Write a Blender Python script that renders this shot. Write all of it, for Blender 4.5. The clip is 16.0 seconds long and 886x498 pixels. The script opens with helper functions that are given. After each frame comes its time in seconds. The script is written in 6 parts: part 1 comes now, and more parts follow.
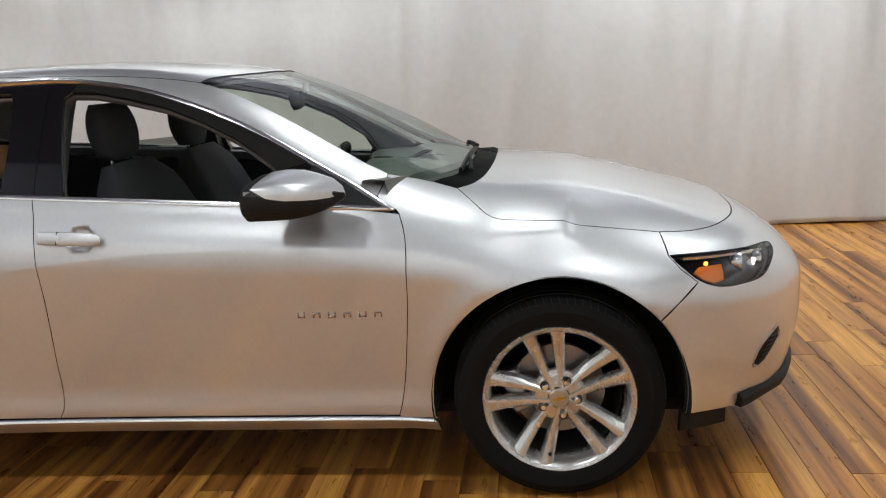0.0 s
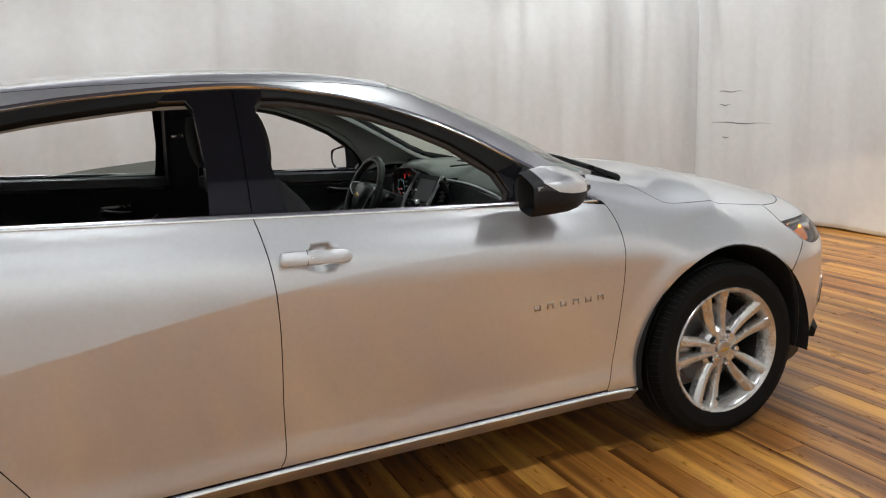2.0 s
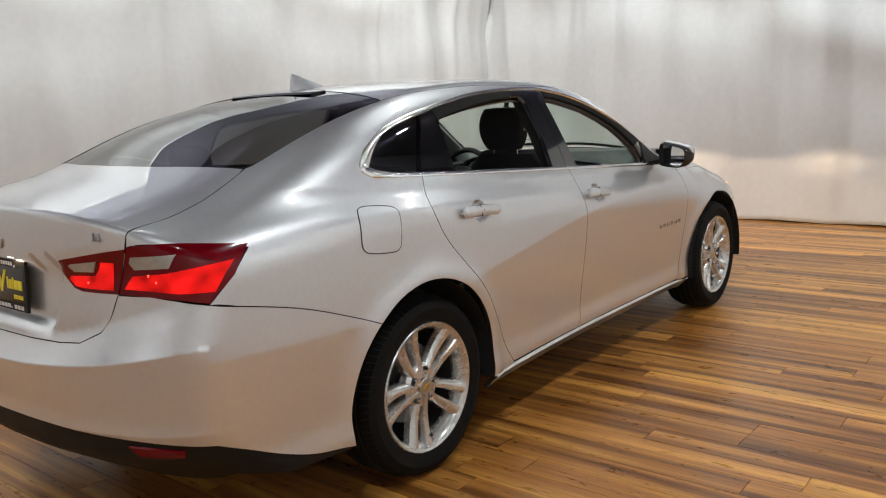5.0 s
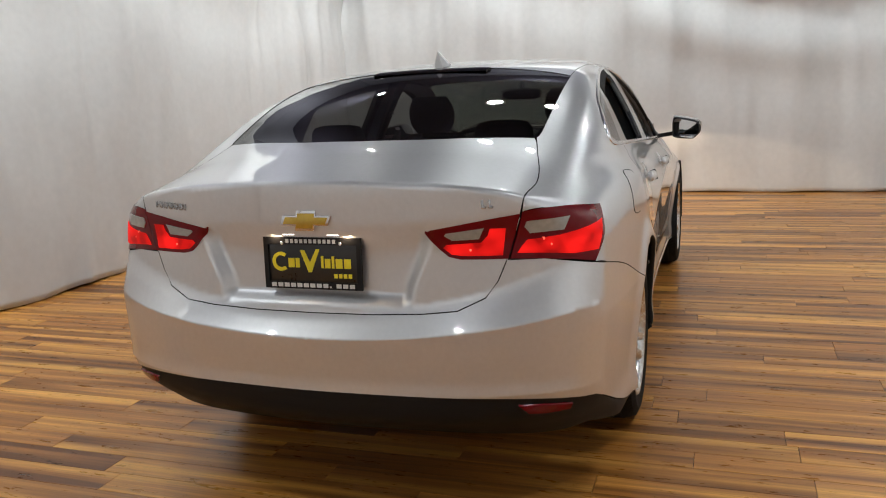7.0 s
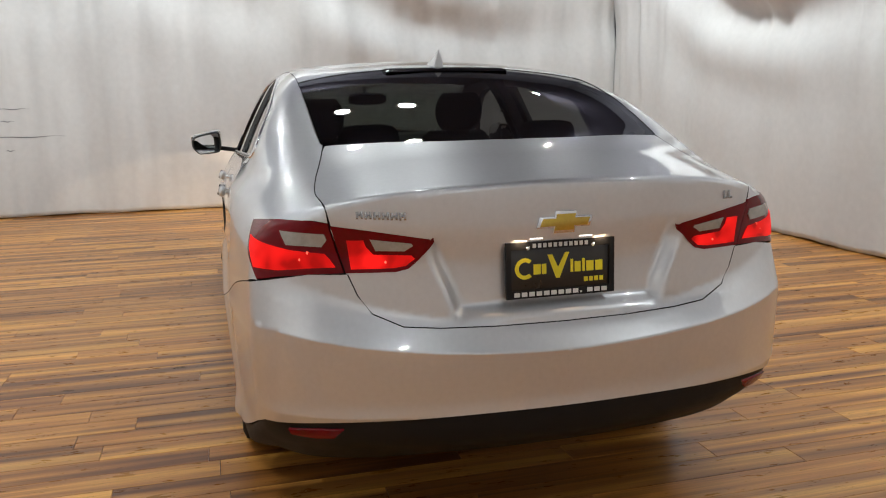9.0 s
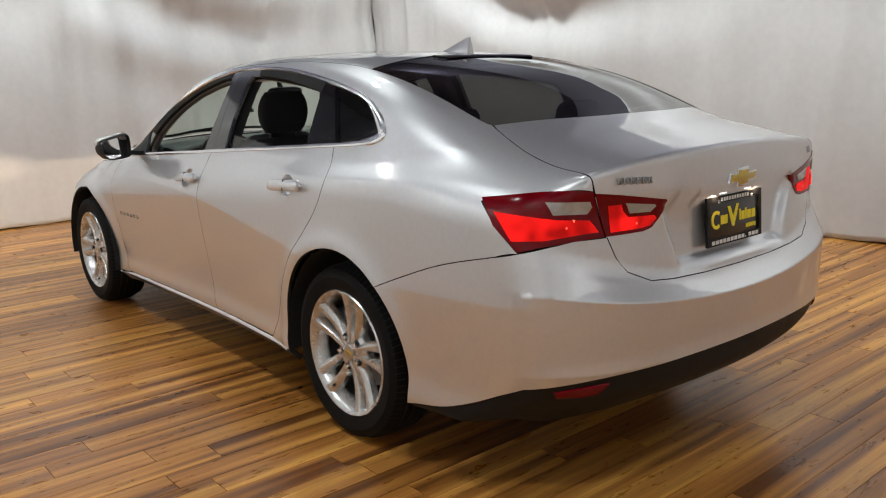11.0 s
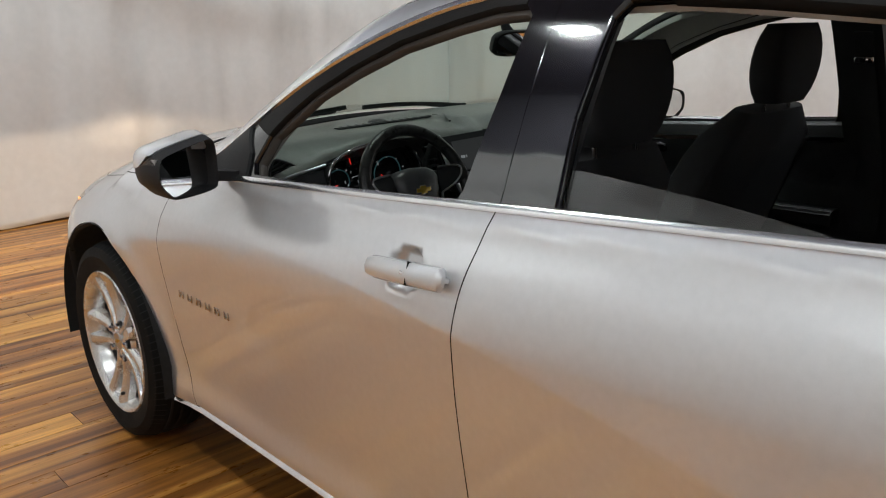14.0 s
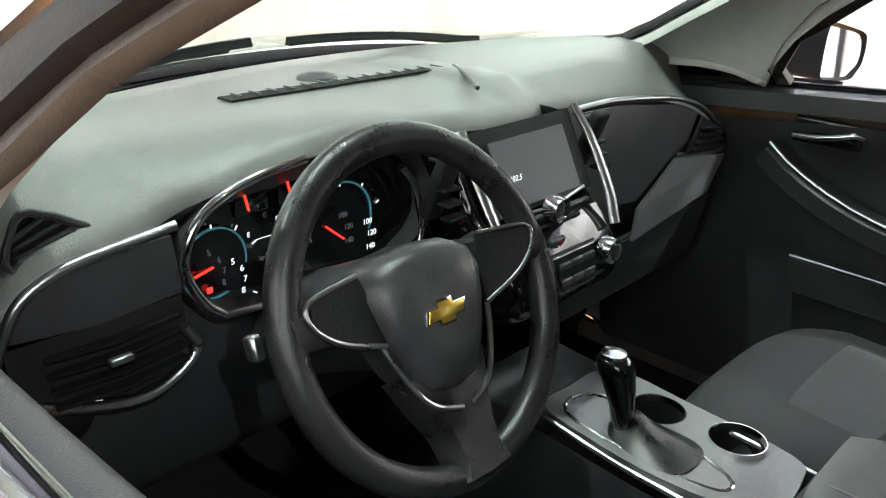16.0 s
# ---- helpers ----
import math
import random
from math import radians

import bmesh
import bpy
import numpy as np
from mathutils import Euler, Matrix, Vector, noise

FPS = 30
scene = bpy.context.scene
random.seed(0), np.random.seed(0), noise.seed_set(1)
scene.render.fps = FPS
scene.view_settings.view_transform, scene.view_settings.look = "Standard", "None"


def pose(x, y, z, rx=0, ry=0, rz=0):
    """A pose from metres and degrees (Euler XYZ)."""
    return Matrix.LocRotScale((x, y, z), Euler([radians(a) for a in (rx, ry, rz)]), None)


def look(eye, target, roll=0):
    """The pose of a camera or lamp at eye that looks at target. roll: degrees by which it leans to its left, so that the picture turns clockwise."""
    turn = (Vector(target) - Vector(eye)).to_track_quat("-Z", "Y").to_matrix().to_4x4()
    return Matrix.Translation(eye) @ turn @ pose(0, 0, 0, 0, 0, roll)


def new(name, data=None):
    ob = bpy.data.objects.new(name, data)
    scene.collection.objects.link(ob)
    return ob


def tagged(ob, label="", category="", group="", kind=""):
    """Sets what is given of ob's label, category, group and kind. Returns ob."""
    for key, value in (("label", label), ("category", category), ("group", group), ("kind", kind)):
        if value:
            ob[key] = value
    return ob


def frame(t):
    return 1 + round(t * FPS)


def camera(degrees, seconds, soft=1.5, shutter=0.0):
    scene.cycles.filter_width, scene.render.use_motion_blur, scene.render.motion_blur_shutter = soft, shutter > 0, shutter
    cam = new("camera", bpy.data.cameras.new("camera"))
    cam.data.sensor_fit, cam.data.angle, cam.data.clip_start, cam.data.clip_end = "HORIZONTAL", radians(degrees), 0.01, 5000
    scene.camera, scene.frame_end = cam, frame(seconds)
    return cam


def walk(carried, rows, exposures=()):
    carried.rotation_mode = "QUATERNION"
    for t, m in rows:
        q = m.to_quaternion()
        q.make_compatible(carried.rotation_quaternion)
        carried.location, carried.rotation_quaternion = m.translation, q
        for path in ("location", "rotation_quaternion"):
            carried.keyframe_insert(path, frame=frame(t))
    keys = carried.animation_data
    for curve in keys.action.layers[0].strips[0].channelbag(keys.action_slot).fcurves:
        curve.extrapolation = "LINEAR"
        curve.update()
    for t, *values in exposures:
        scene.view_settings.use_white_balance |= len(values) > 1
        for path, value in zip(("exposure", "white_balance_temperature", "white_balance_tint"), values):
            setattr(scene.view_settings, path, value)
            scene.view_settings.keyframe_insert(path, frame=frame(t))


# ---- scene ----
cam = camera(56.5, 16.0, 1.1)
EXPO = [(0, -.06), (4, -.10), (6.5, -.20), (13.5, -.20), (14.3, -.10), (15, .28), (15.5, .95), (16, 2.1)]
PATH = [
    (0, (1.355, -3.304, 1.379), (1.132, -1.365, 0.942), -3.2),
    (0.5, (0.818, -3.245, 1.408), (0.915, -1.3, 0.954), -2.1),
    (1, (0.281, -3.242, 1.377), (0.638, -1.322, 0.946), -1.8),
    (1.5, (-0.212, -3.155, 1.386), (0.358, -1.287, 0.957), -2.3),
    (2, (-0.71, -3.135, 1.374), (0.078, -1.34, 0.976), -3.2),
    (2.5, (-1.208, -3.003, 1.357), (-0.181, -1.329, 0.979), -3.1),
    (3, (-1.739, -2.974, 1.324), (-0.548, -1.405, 0.977), -2.5),
    (3.5, (-2.221, -2.931, 1.312), (-0.925, -1.452, 0.95), -1.9),
    (4, (-2.726, -2.921, 1.307), (-1.339, -1.525, 0.951), -2.0),
    (4.2, (-2.917, -2.903, 1.322), (-1.501, -1.536, 0.966), -2.2),
    (6.3, (-4.461, -1.862, 1.374), (-2.702, -0.988, 0.996), -2.7),
    (6.5, (-4.563, -1.648, 1.376), (-2.77, -0.853, 0.988), -2.8),
    (7, (-4.664, -1.188, 1.377), (-2.814, -0.545, 0.975), -2.8),
    (7.5, (-4.708, -0.684, 1.37), (-2.798, -0.262, 0.954), -2.5),
    (8, (-4.663, -0.112, 1.367), (-2.712, -0.008, 0.94), -1.9),
    (8.5, (-4.623, 0.426, 1.367), (-2.684, 0.18, 0.943), -1.3),
    (8.7, (-4.602, 0.631, 1.37), (-2.678, 0.273, 0.957), -1.0),
    (10.8, (-4.05, 2.35, 1.341), (-2.53, 1.118, 0.931), -1.7),
    (11, (-3.903, 2.469, 1.335), (-2.404, 1.211, 0.924), -1.9),
    (11.5, (-3.577, 2.674, 1.341), (-2.118, 1.376, 0.907), -2.3),
    (12, (-3.19, 2.631, 1.353), (-1.731, 1.338, 0.906), -1.7),
    (12.5, (-2.706, 2.551, 1.372), (-1.259, 1.247, 0.919), -2.0),
    (13, (-2.178, 2.337, 1.376), (-0.725, 1.044, 0.911), -2.3),
    (13.5, (-1.666, 2.079, 1.342), (-0.216, 0.793, 0.847), -1.6),
    (14, (-1.202, 1.771, 1.33), (0.226, 0.477, 0.797), -1.3),
    (14.5, (-0.805, 1.5, 1.296), (0.618, 0.196, 0.769), -0.6),
    (15, (-0.442, 1.225, 1.303), (0.942, -0.106, 0.742), 0.0),
    (15.5, (-0.163, 1.026, 1.276), (1.142, -0.344, 0.628), 1.4),
    (16, (-0.061, 0.894, 1.251), (1.199, -0.47, 0.507), 2.1),
]
walk(cam, [(t, look(eye, target, roll)) for t, eye, target, roll in PATH], EXPO)
# ---- world and lamps ----
world = bpy.data.worlds.new("world")
scene.world = world
world.use_nodes = True
world.node_tree.nodes["Background"].inputs[0].default_value = (.02, .02, .022, 1)
LAMPS = [(2.6, -2.5, 4.1), (2.6, 2.3, 4.1), (-.6, -2.6, 4.1), (-.6, 2.4, 4.1), (-3.8, -2.5, 4.1), (-3.8, 2.3, 4.1),
         (1.3, .35, 4.1), (1.3, -.45, 4.1), (-1.9, .3, 4.1), (-5.2, .2, 4.1), (3.7, .3, 4.1)]


def lamp_pose(x, y, z):
    """Lamps near the curtains lean towards them."""
    lean_y = 45 * (y > 2) - 45 * (y < -2)
    lean_x = 45 * (x > 3 and not lean_y) - 45 * (x < -5)
    return pose(x, y, z, lean_y, -lean_x, 0)


for lx, ly, lz in LAMPS:
    lamp = bpy.data.lights.new("ceiling_lamp_light", "AREA")
    wash = abs(ly) > 2 or lx > 3 or lx < -5
    lamp.shape, lamp.size, lamp.energy, lamp.color = "DISK", .20, 98 if wash else 17 if lx > 0 else 6, (.915, .97, .965)
    new("ceiling_lamp_light", lamp).matrix_world = lamp_pose(lx, ly, lz) @ pose(0, 0, -.012)


# ---- materials ----
def material(name, base, rough=.5, metal=0.0, coat=0.0, bump=0.0, scale=40.0, vary=.15, extra=None):
    """Principled material whose colour and roughness vary with two scales of noise."""
    m = bpy.data.materials.new(name)
    m.use_nodes = True
    t = m.node_tree
    b = t.nodes["Principled BSDF"]
    b.inputs["Metallic"].default_value = metal
    b.inputs["Coat Weight"].default_value = coat
    b.inputs["Coat Roughness"].default_value = .04
    pos = t.nodes.new("ShaderNodeTexCoord")
    fine, broad = t.nodes.new("ShaderNodeTexNoise"), t.nodes.new("ShaderNodeTexNoise")
    fine.inputs["Scale"].default_value, broad.inputs["Scale"].default_value = scale, scale / 14
    fine.inputs["Detail"].default_value = 4
    for n in (fine, broad):
        t.links.new(pos.outputs["Object"], n.inputs["Vector"])
    mix = t.nodes.new("ShaderNodeMath")
    mix.operation = "MULTIPLY_ADD"
    mix.inputs[1].default_value = .5
    t.links.new(fine.outputs["Fac"], mix.inputs[0])
    half = t.nodes.new("ShaderNodeMath")
    half.operation = "MULTIPLY"
    half.inputs[1].default_value = .5
    t.links.new(broad.outputs["Fac"], half.inputs[0])
    t.links.new(half.outputs[0], mix.inputs[2])
    ramp = t.nodes.new("ShaderNodeMapRange")
    ramp.inputs[1].default_value, ramp.inputs[2].default_value = .3, .7
    ramp.inputs[3].default_value, ramp.inputs[4].default_value = 1 - vary, 1 + vary
    t.links.new(mix.outputs[0], ramp.inputs[0])
    tint = t.nodes.new("ShaderNodeVectorMath")
    tint.operation = "SCALE"
    tint.inputs[0].default_value = base
    t.links.new(ramp.outputs[0], tint.inputs["Scale"])
    t.links.new(tint.outputs[0], b.inputs["Base Color"])
    r = t.nodes.new("ShaderNodeMapRange")
    r.inputs[1].default_value, r.inputs[2].default_value = .3, .7
    r.inputs[3].default_value, r.inputs[4].default_value = rough * (1 - vary * .6), min(1, rough * (1 + vary * .6))
    t.links.new(mix.outputs[0], r.inputs[0])
    t.links.new(r.outputs[0], b.inputs["Roughness"])
    if bump:
        n = t.nodes.new("ShaderNodeBump")
        n.inputs["Strength"].default_value, n.inputs["Distance"].default_value = bump, .002
        t.links.new(fine.outputs["Fac"], n.inputs["Height"])
        t.links.new(n.outputs[0], b.inputs["Normal"])
    for key, value in (extra or {}).items():
        b.inputs[key].default_value = value
    return m


PAINT = material("silver_paint", (.70, .705, .72), .40, .74, 1.0, 0, 900, .04, {"Coat IOR": 1.95, "Coat Roughness": .018})
TRIM = material("black_plastic", (.012, .012, .013), .55, 0, 0, .25, 260, .2, {"Specular IOR Level": .25})
GLOSS = material("piano_black", (.006, .006, .007), .08, 0, .6, 0, 60, .1)
CHROME = material("chrome", (.78, .78, .79), .10, 1, 0, 0, 60, .05)
BRIGHT = material("bright_trim", (.80, .80, .81), .20, 1, 0, 0, 60, .05)
SATIN = material("satin_silver", (.55, .56, .58), .28, 1, 0, 0, 80, .06)
ALLOY = material("alloy_silver", (.66, .655, .64), .27, .78, .5, 0, 300, .06)
RUBBER = material("tyre_rubber", (.008, .008, .008), .72, 0, 0, .3, 180, .25, {"Specular IOR Level": .14})
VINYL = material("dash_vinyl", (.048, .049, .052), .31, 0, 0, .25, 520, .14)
LEATHER = material("wheel_leather", (.020, .020, .020), .30, 0, 0, .2, 620, .3)
CLOTH = material("seat_cloth", (.036, .036, .039), .92, 0, 0, .6, 700, .25)
CLOTH2 = material("seat_cloth_insert", (.060, .060, .064), .95, 0, 0, .8, 420, .2)
CARPET = material("carpet", (.020, .020, .021), .98, 0, 0, .8, 500, .4)
LINER = material("headliner", (.46, .455, .43), .95, 0, 0, .3, 500, .08)
# paler than dash_vinyl: the glare through the windscreen is put into the base colour
DASHTOP_LIT = material("dash_soft_top", (.17, .175, .165), .30, 0, 0, .4, 520, .12)
GARNISH = material("frame_garnish", (.06, .051, .044), .6, 0, 0, .3, 300, .12)
CONSOLE = material("console_silver", (.30, .305, .31), .34, .35, 0, 0, 120, .1)
DARK = material("underbody_black", (.008, .008, .008), .9, 0, 0, 0, 60, .3)
STEEL = material("brake_steel", (.35, .35, .36), .38, 1, 0, .2, 120, .2)
IRON = material("cast_iron", (.10, .10, .10), .6, .8, 0, .4, 90, .3)
BADGE = material("badge_chrome", (.42, .42, .43), .20, 1, 0, 0, 90, .1)
GOLD = material("badge_gold", (.62, .42, .07), .30, .85, .6, 0, 90, .1)
BLACKPLATE = material("plate_black", (.012, .012, .013), .30, 0, .4, 0, 90, .2)
YELLOW = material("print_yellow", (.85, .72, .03), .45, 0, 0, 0, 90, .05)
WHITE = material("print_white", (.78, .78, .76), .5, 0, 0, 0, 90, .05)
RED = material("lens_red_dark", (.16, .001, .005), .08, 0, 0, 0, 40, .2, {"Specular IOR Level": .3})
ARMREST = material("armrest_grey", (.13, .13, .13), .42, 0, 0, .3, 620, .12)
SEALRUB = material("window_seal_rubber", (.010, .009, .0085), .6, 0, 0, .2, 200, .2, {"Specular IOR Level": .15})
COWL = material("cowl_black", (.006, .006, .006), .6, 0, 0, .2, 160, .2, {"Specular IOR Level": .03})
REVERSE = material("reversing_lens", (.42, .40, .37), .18, .3, .8, 0, 60, .2)
STITCH = material("stitching", (.30, .30, .31), .8, 0, 0, 0, 200, .1)


def glass(name, tint, rough=.0, ior=1.45):
    m = bpy.data.materials.new(name)
    m.use_nodes = True
    t = m.node_tree
    t.nodes.remove(t.nodes["Principled BSDF"])
    out, mix = t.nodes["Material Output"], t.nodes.new("ShaderNodeMixShader")
    clear, gloss, fres = t.nodes.new("ShaderNodeBsdfTransparent"), t.nodes.new("ShaderNodeBsdfGlossy"), t.nodes.new("ShaderNodeLayerWeight")
    fres.inputs["Blend"].default_value = .5
    power, scale = t.nodes.new("ShaderNodeMath"), t.nodes.new("ShaderNodeMath")
    power.operation, scale.operation = "POWER", "MULTIPLY_ADD"
    power.inputs[1].default_value = 5
    f0 = ((ior - 1) / (ior + 1)) ** 2 * 1.8
    scale.inputs[1].default_value, scale.inputs[2].default_value = 1 - f0, f0
    t.links.new(fres.outputs["Facing"], power.inputs[0])
    t.links.new(power.outputs[0], scale.inputs[0])
    clear.inputs["Color"].default_value = (*tint, 1)
    gloss.inputs["Roughness"].default_value = rough
    t.links.new(scale.outputs[0], mix.inputs[0])
    t.links.new(clear.outputs[0], mix.inputs[1])
    t.links.new(gloss.outputs[0], mix.inputs[2])
    t.links.new(mix.outputs[0], out.inputs["Surface"])
    return m


def glow(name, colour, strength):
    m = bpy.data.materials.new(name)
    m.use_nodes = True
    b = m.node_tree.nodes["Principled BSDF"]
    b.inputs["Base Color"].default_value = (*[c * .6 for c in colour], 1)
    b.inputs["Emission Color"].default_value = (*colour, 1)
    b.inputs["Emission Strength"].default_value = strength
    return m


SCREEN_GLASS = glass("windscreen_glass", (.70, .80, .73))
TINT = glass("tinted_glass", (.10, .105, .10), 0, 1.5)
SMOKE = glass("side_glass", (.30, .33, .31))
LENS = glass("clear_lens", (.92, .92, .92))
LAMPWHITE = glow("lamp_white", (1, .93, .82), 3)
TAILGLOW = glow("tail_glow", (1, .012, .010), .34)
TAILHOT = glow("tail_bulb", (1, .10, .06), 2.2)
AMBERGLOW = glow("amber_glow", (1, .38, .05), 3.0)
AMBER = material("amber_reflector", (.75, .20, .02), .25, 0, .8, 0, 60, .1)
MIRROR = material("mirror_glass", (.85, .86, .86), .02, 1, 0, 0, 30, .02)
NEEDLE = glow("needle_red", (1, .03, .02), .6)
TAILGLOW.node_tree.nodes["Principled BSDF"].inputs["Specular IOR Level"].default_value = .1
# the lit strips are brighter round their bulbs
spots, spread, where_ = TAILGLOW.node_tree.nodes.new("ShaderNodeTexNoise"), TAILGLOW.node_tree.nodes.new("ShaderNodeMapRange"), TAILGLOW.node_tree.nodes.new("ShaderNodeTexCoord")
spots.inputs["Scale"].default_value, spots.inputs["Detail"].default_value = 15, 1
spread.inputs[1].default_value, spread.inputs[2].default_value, spread.inputs[3].default_value, spread.inputs[4].default_value = .38, .68, .16, .95
TAILGLOW.node_tree.links.new(where_.outputs["Object"], spots.inputs["Vector"])
TAILGLOW.node_tree.links.new(spots.outputs["Fac"], spread.inputs[0])
TAILGLOW.node_tree.links.new(spread.outputs[0], TAILGLOW.node_tree.nodes["Principled BSDF"].inputs["Emission Strength"])
DIALWHITE = glow("dial_white", (.8, .85, .9), .30)
DIALCYAN = glow("dial_cyan", (.12, .42, .50), .04)
DISPLAY = glow("display_grey", (.10, .10, .11), .07)


# ---- the car's outer surface: one smooth solid, from which every panel is cut ----
def spline(pairs):
    """A smooth monotone curve through (x, value) pairs."""
    xs, ys = np.array(sorted(pairs), float).T
    h, d = np.diff(xs), np.diff(ys) / np.diff(xs)
    m = np.r_[d[0], (d[1:] * h[:-1] + d[:-1] * h[1:]) / (h[1:] + h[:-1]), d[-1]]
    flat = np.r_[False, d[1:] * d[:-1] <= 0, False]
    m[flat] = 0
    lim = 3 * np.minimum(np.abs(np.r_[d, d[-1]]), np.abs(np.r_[d[0], d]))
    m = np.clip(m, -lim, lim)

    def at(x):
        x = np.asarray(x, float)
        i = np.clip(np.searchsorted(xs, x) - 1, 0, len(h) - 1)
        t = (np.clip(x, xs[0], xs[-1]) - xs[i]) / h[i]
        return (ys[i] * (1 + 2 * t) * (1 - t) ** 2 + h[i] * m[i] * t * (1 - t) ** 2
                + ys[i + 1] * t * t * (3 - 2 * t) + h[i] * m[i + 1] * t * t * (t - 1))
    return at


def smax(a, b, k):
    h = np.maximum(k - np.abs(a - b), 0) / k
    return np.maximum(a, b) + h * h * k / 4


def step(x, lo, hi):
    t = np.clip((x - lo) / (hi - lo), 0, 1)
    return t * t * (3 - 2 * t)


AXLE, HUB, ARCH = 1.4145, 0.335, 0.39
ROOF = spline([(1.45, .90), (1.14, 1.024), (.9, 1.157), (.6, 1.298), (.36, 1.385), (.1, 1.43), (-.2, 1.452), (-.5, 1.457),
               (-.9, 1.443), (-1.3, 1.405), (-1.6, 1.34), (-1.95, 1.215), (-2.15, 1.13), (-2.6, .92)])
DECK = spline([(2.5, .50), (2.33, .66), (2.2, .765), (2.1, .818), (1.914, .878), (1.7, .94), (1.48, .99), (1.2, 1.018), (1.0, 1.048),
               (.7, 1.10), (0, 1.16), (-1.2, 1.24), (-1.7, 1.235), (-1.95, 1.195), (-2.2, 1.15), (-2.43, 1.108), (-2.6, 1.08)])
WAIST = spline([(2.4, .66), (2.0, .825), (1.8, .868), (1.4145, .895), (.9, .887), (0, .886), (-.9, .897), (-1.4, .915), (-1.8, .907),
                (-2.1, .884), (-2.3, .858), (-2.7, .77)])
WIDEST = spline([(2.2, .62), (1.8, .72), (1.4, .80), (.95, .832), (.58, .847), (.2, .845), (-.16, .822), (-.5, .781), (-.9, .723), (-1.15, .692), (-1.4, .668),
                 (-1.8, .66), (-2.5, .68)])
TAIL = spline([(.2, 2.28), (.30, 2.42), (.36, 2.50), (.46, 2.545), (.56, 2.555), (.66, 2.545), (.70, 2.50), (.76, 2.490), (.90, 2.482), (1.0, 2.486), (1.06, 2.486), (1.2, 2.47)])
LID = spline([(.70, 2.494), (.76, 2.490), (.90, 2.482), (1.0, 2.486), (1.06, 2.486), (1.2, 2.47)])
NOSE = spline([(.15, 2.16), (.25, 2.27), (.35, 2.31), (.5, 2.335), (.6, 2.335), (.7, 2.30), (.8, 2.22), (.95, 2.1)])


def belt(x):
    return 1.006 - .068 * x


def shoulder(x):
    """Height of the crease over the rear wing."""
    return .974 - .042 * (x + 1.0)


def hood_ridge(x):
    """Where the bonnet's long crease runs."""
    return .545 - .10 * (x - 1.2)


def drop(y):
    return .10 * y ** 2 + .35 * y ** 6


TAIL_LIP = .466


def tail_edge(y):
    """Height of the sharp edge round the rear bumper."""
    return .632 + .12 * y ** 2


def body(x, y, z):
    """Signed depth of the outer surface: negative inside."""
    y = np.abs(y)
    d = z - WIDEST(x)
    bend = np.hypot(d, .004)
    up, low = (bend + d) / 2, (bend - d) / 2
    fade = step(x, -1.5, -.2)
    v = z - belt(x)
    round_in = (np.clip(v + .22, 0, .22) / .22) ** 2
    over_edge = z - shoulder(x)
    fold_in = np.minimum((np.hypot(over_edge, .004) + over_edge) / 2 / (belt(x) - shoulder(x)), 1)
    back = step(-x, .85, 1.5)
    width = WAIST(x) - (.095 - .01 * fade) * np.minimum(up, .3) - .075 * ((1 - back) * round_in + back * fold_in) - .9 * np.maximum(v, 0)
    width -= (.04 + .05 * fade) * low + .04 * low ** 2 - .016 * np.exp(-((z - .285) / .06) ** 2) * step(z, .2, .27)
    width -= .05 * step(-z, -.27, -.17)
    for ax in (AXLE, -AXLE):
        r = np.hypot(x - ax, z - HUB)
        width += .014 * np.exp(-((r - .41) / .05) ** 2)
    for hx, hz in ((-.092, .896), (-1.062, .936)):
        r = np.hypot((x - hx) / .052, (z - hz) / .042)
        width -= .030 * step(-r, -1, -.62)
    # below the tail's crease the bumper stands out
    crest = .655 + .21 * y ** 2
    edge = tail_edge(y)
    high = LID(.70 + np.maximum(z - crest, 0) * (1.2 - .70) / (1.2 - crest)) + .052 * np.clip(1 - (z - edge) / (.070 + .13 * y ** 2), 0, 1) ** 1.4
    deep = TAIL(.70 - (crest - z) * (.70 - .2) / (crest - .2))
    kick = step(z, TAIL_LIP - .012, TAIL_LIP + .05)
    mid = 2.541 + .009 * (z - TAIL_LIP) / (edge - TAIL_LIP)
    tail = np.where(z > edge, high, np.where(z > TAIL_LIP, kick * mid + (1 - kick) * 2.546, np.minimum(deep, 2.546)))
    rear = -tail + .15 * y ** 2 + .30 * y ** 6 - x
    # number plate recess in the lid
    flank = .30 + .06 * step(z, .74, .93)
    rear = rear + .038 * step(-y, -flank - .035, -flank + .02) * step(z, .712, .758) * step(-z, -.950, -.938)
    front = x - (NOSE(z) - .37 * y ** 2 - .6 * y ** 6)
    ridge = y - hood_ridge(x)
    fold = .05 * (np.hypot(ridge, .004) + ridge) / 2 * step(x, 1.12, 1.35) * step(-x, -2.1, -1.8)
    low = smax(y - width, z - (DECK(x) - drop(y) - fold), .06)
    low = smax(smax(low, front, .10), rear, .012 + .045 * step(y, .62, .76))
    low = smax(low, .17 - z, .04)
    bow = .38 * step(x, -.2, .7) - .15 * step(-x, .6, 1.5)
    lid = z - .006 - (ROOF(x + bow * y ** 2) - .09 * y ** 2 - .12 * y ** 6)
    v = z - belt(x)
    v = np.maximum(v, -.03)
    glass = .800 - .40 * v - .28 * v * np.abs(v) - .03 * step(x, .3, 1.1) - .05 * step(-x, 1.5, 2.1)
    top = smax(y - glass, lid, .09)
    top = np.maximum(np.maximum(top, .90 - z), np.maximum(x - 1.4, -2.2 - x))
    return -smax(-low, -top, .035 + .075 * step(x, .70, .90) * step(y, .40, .58))


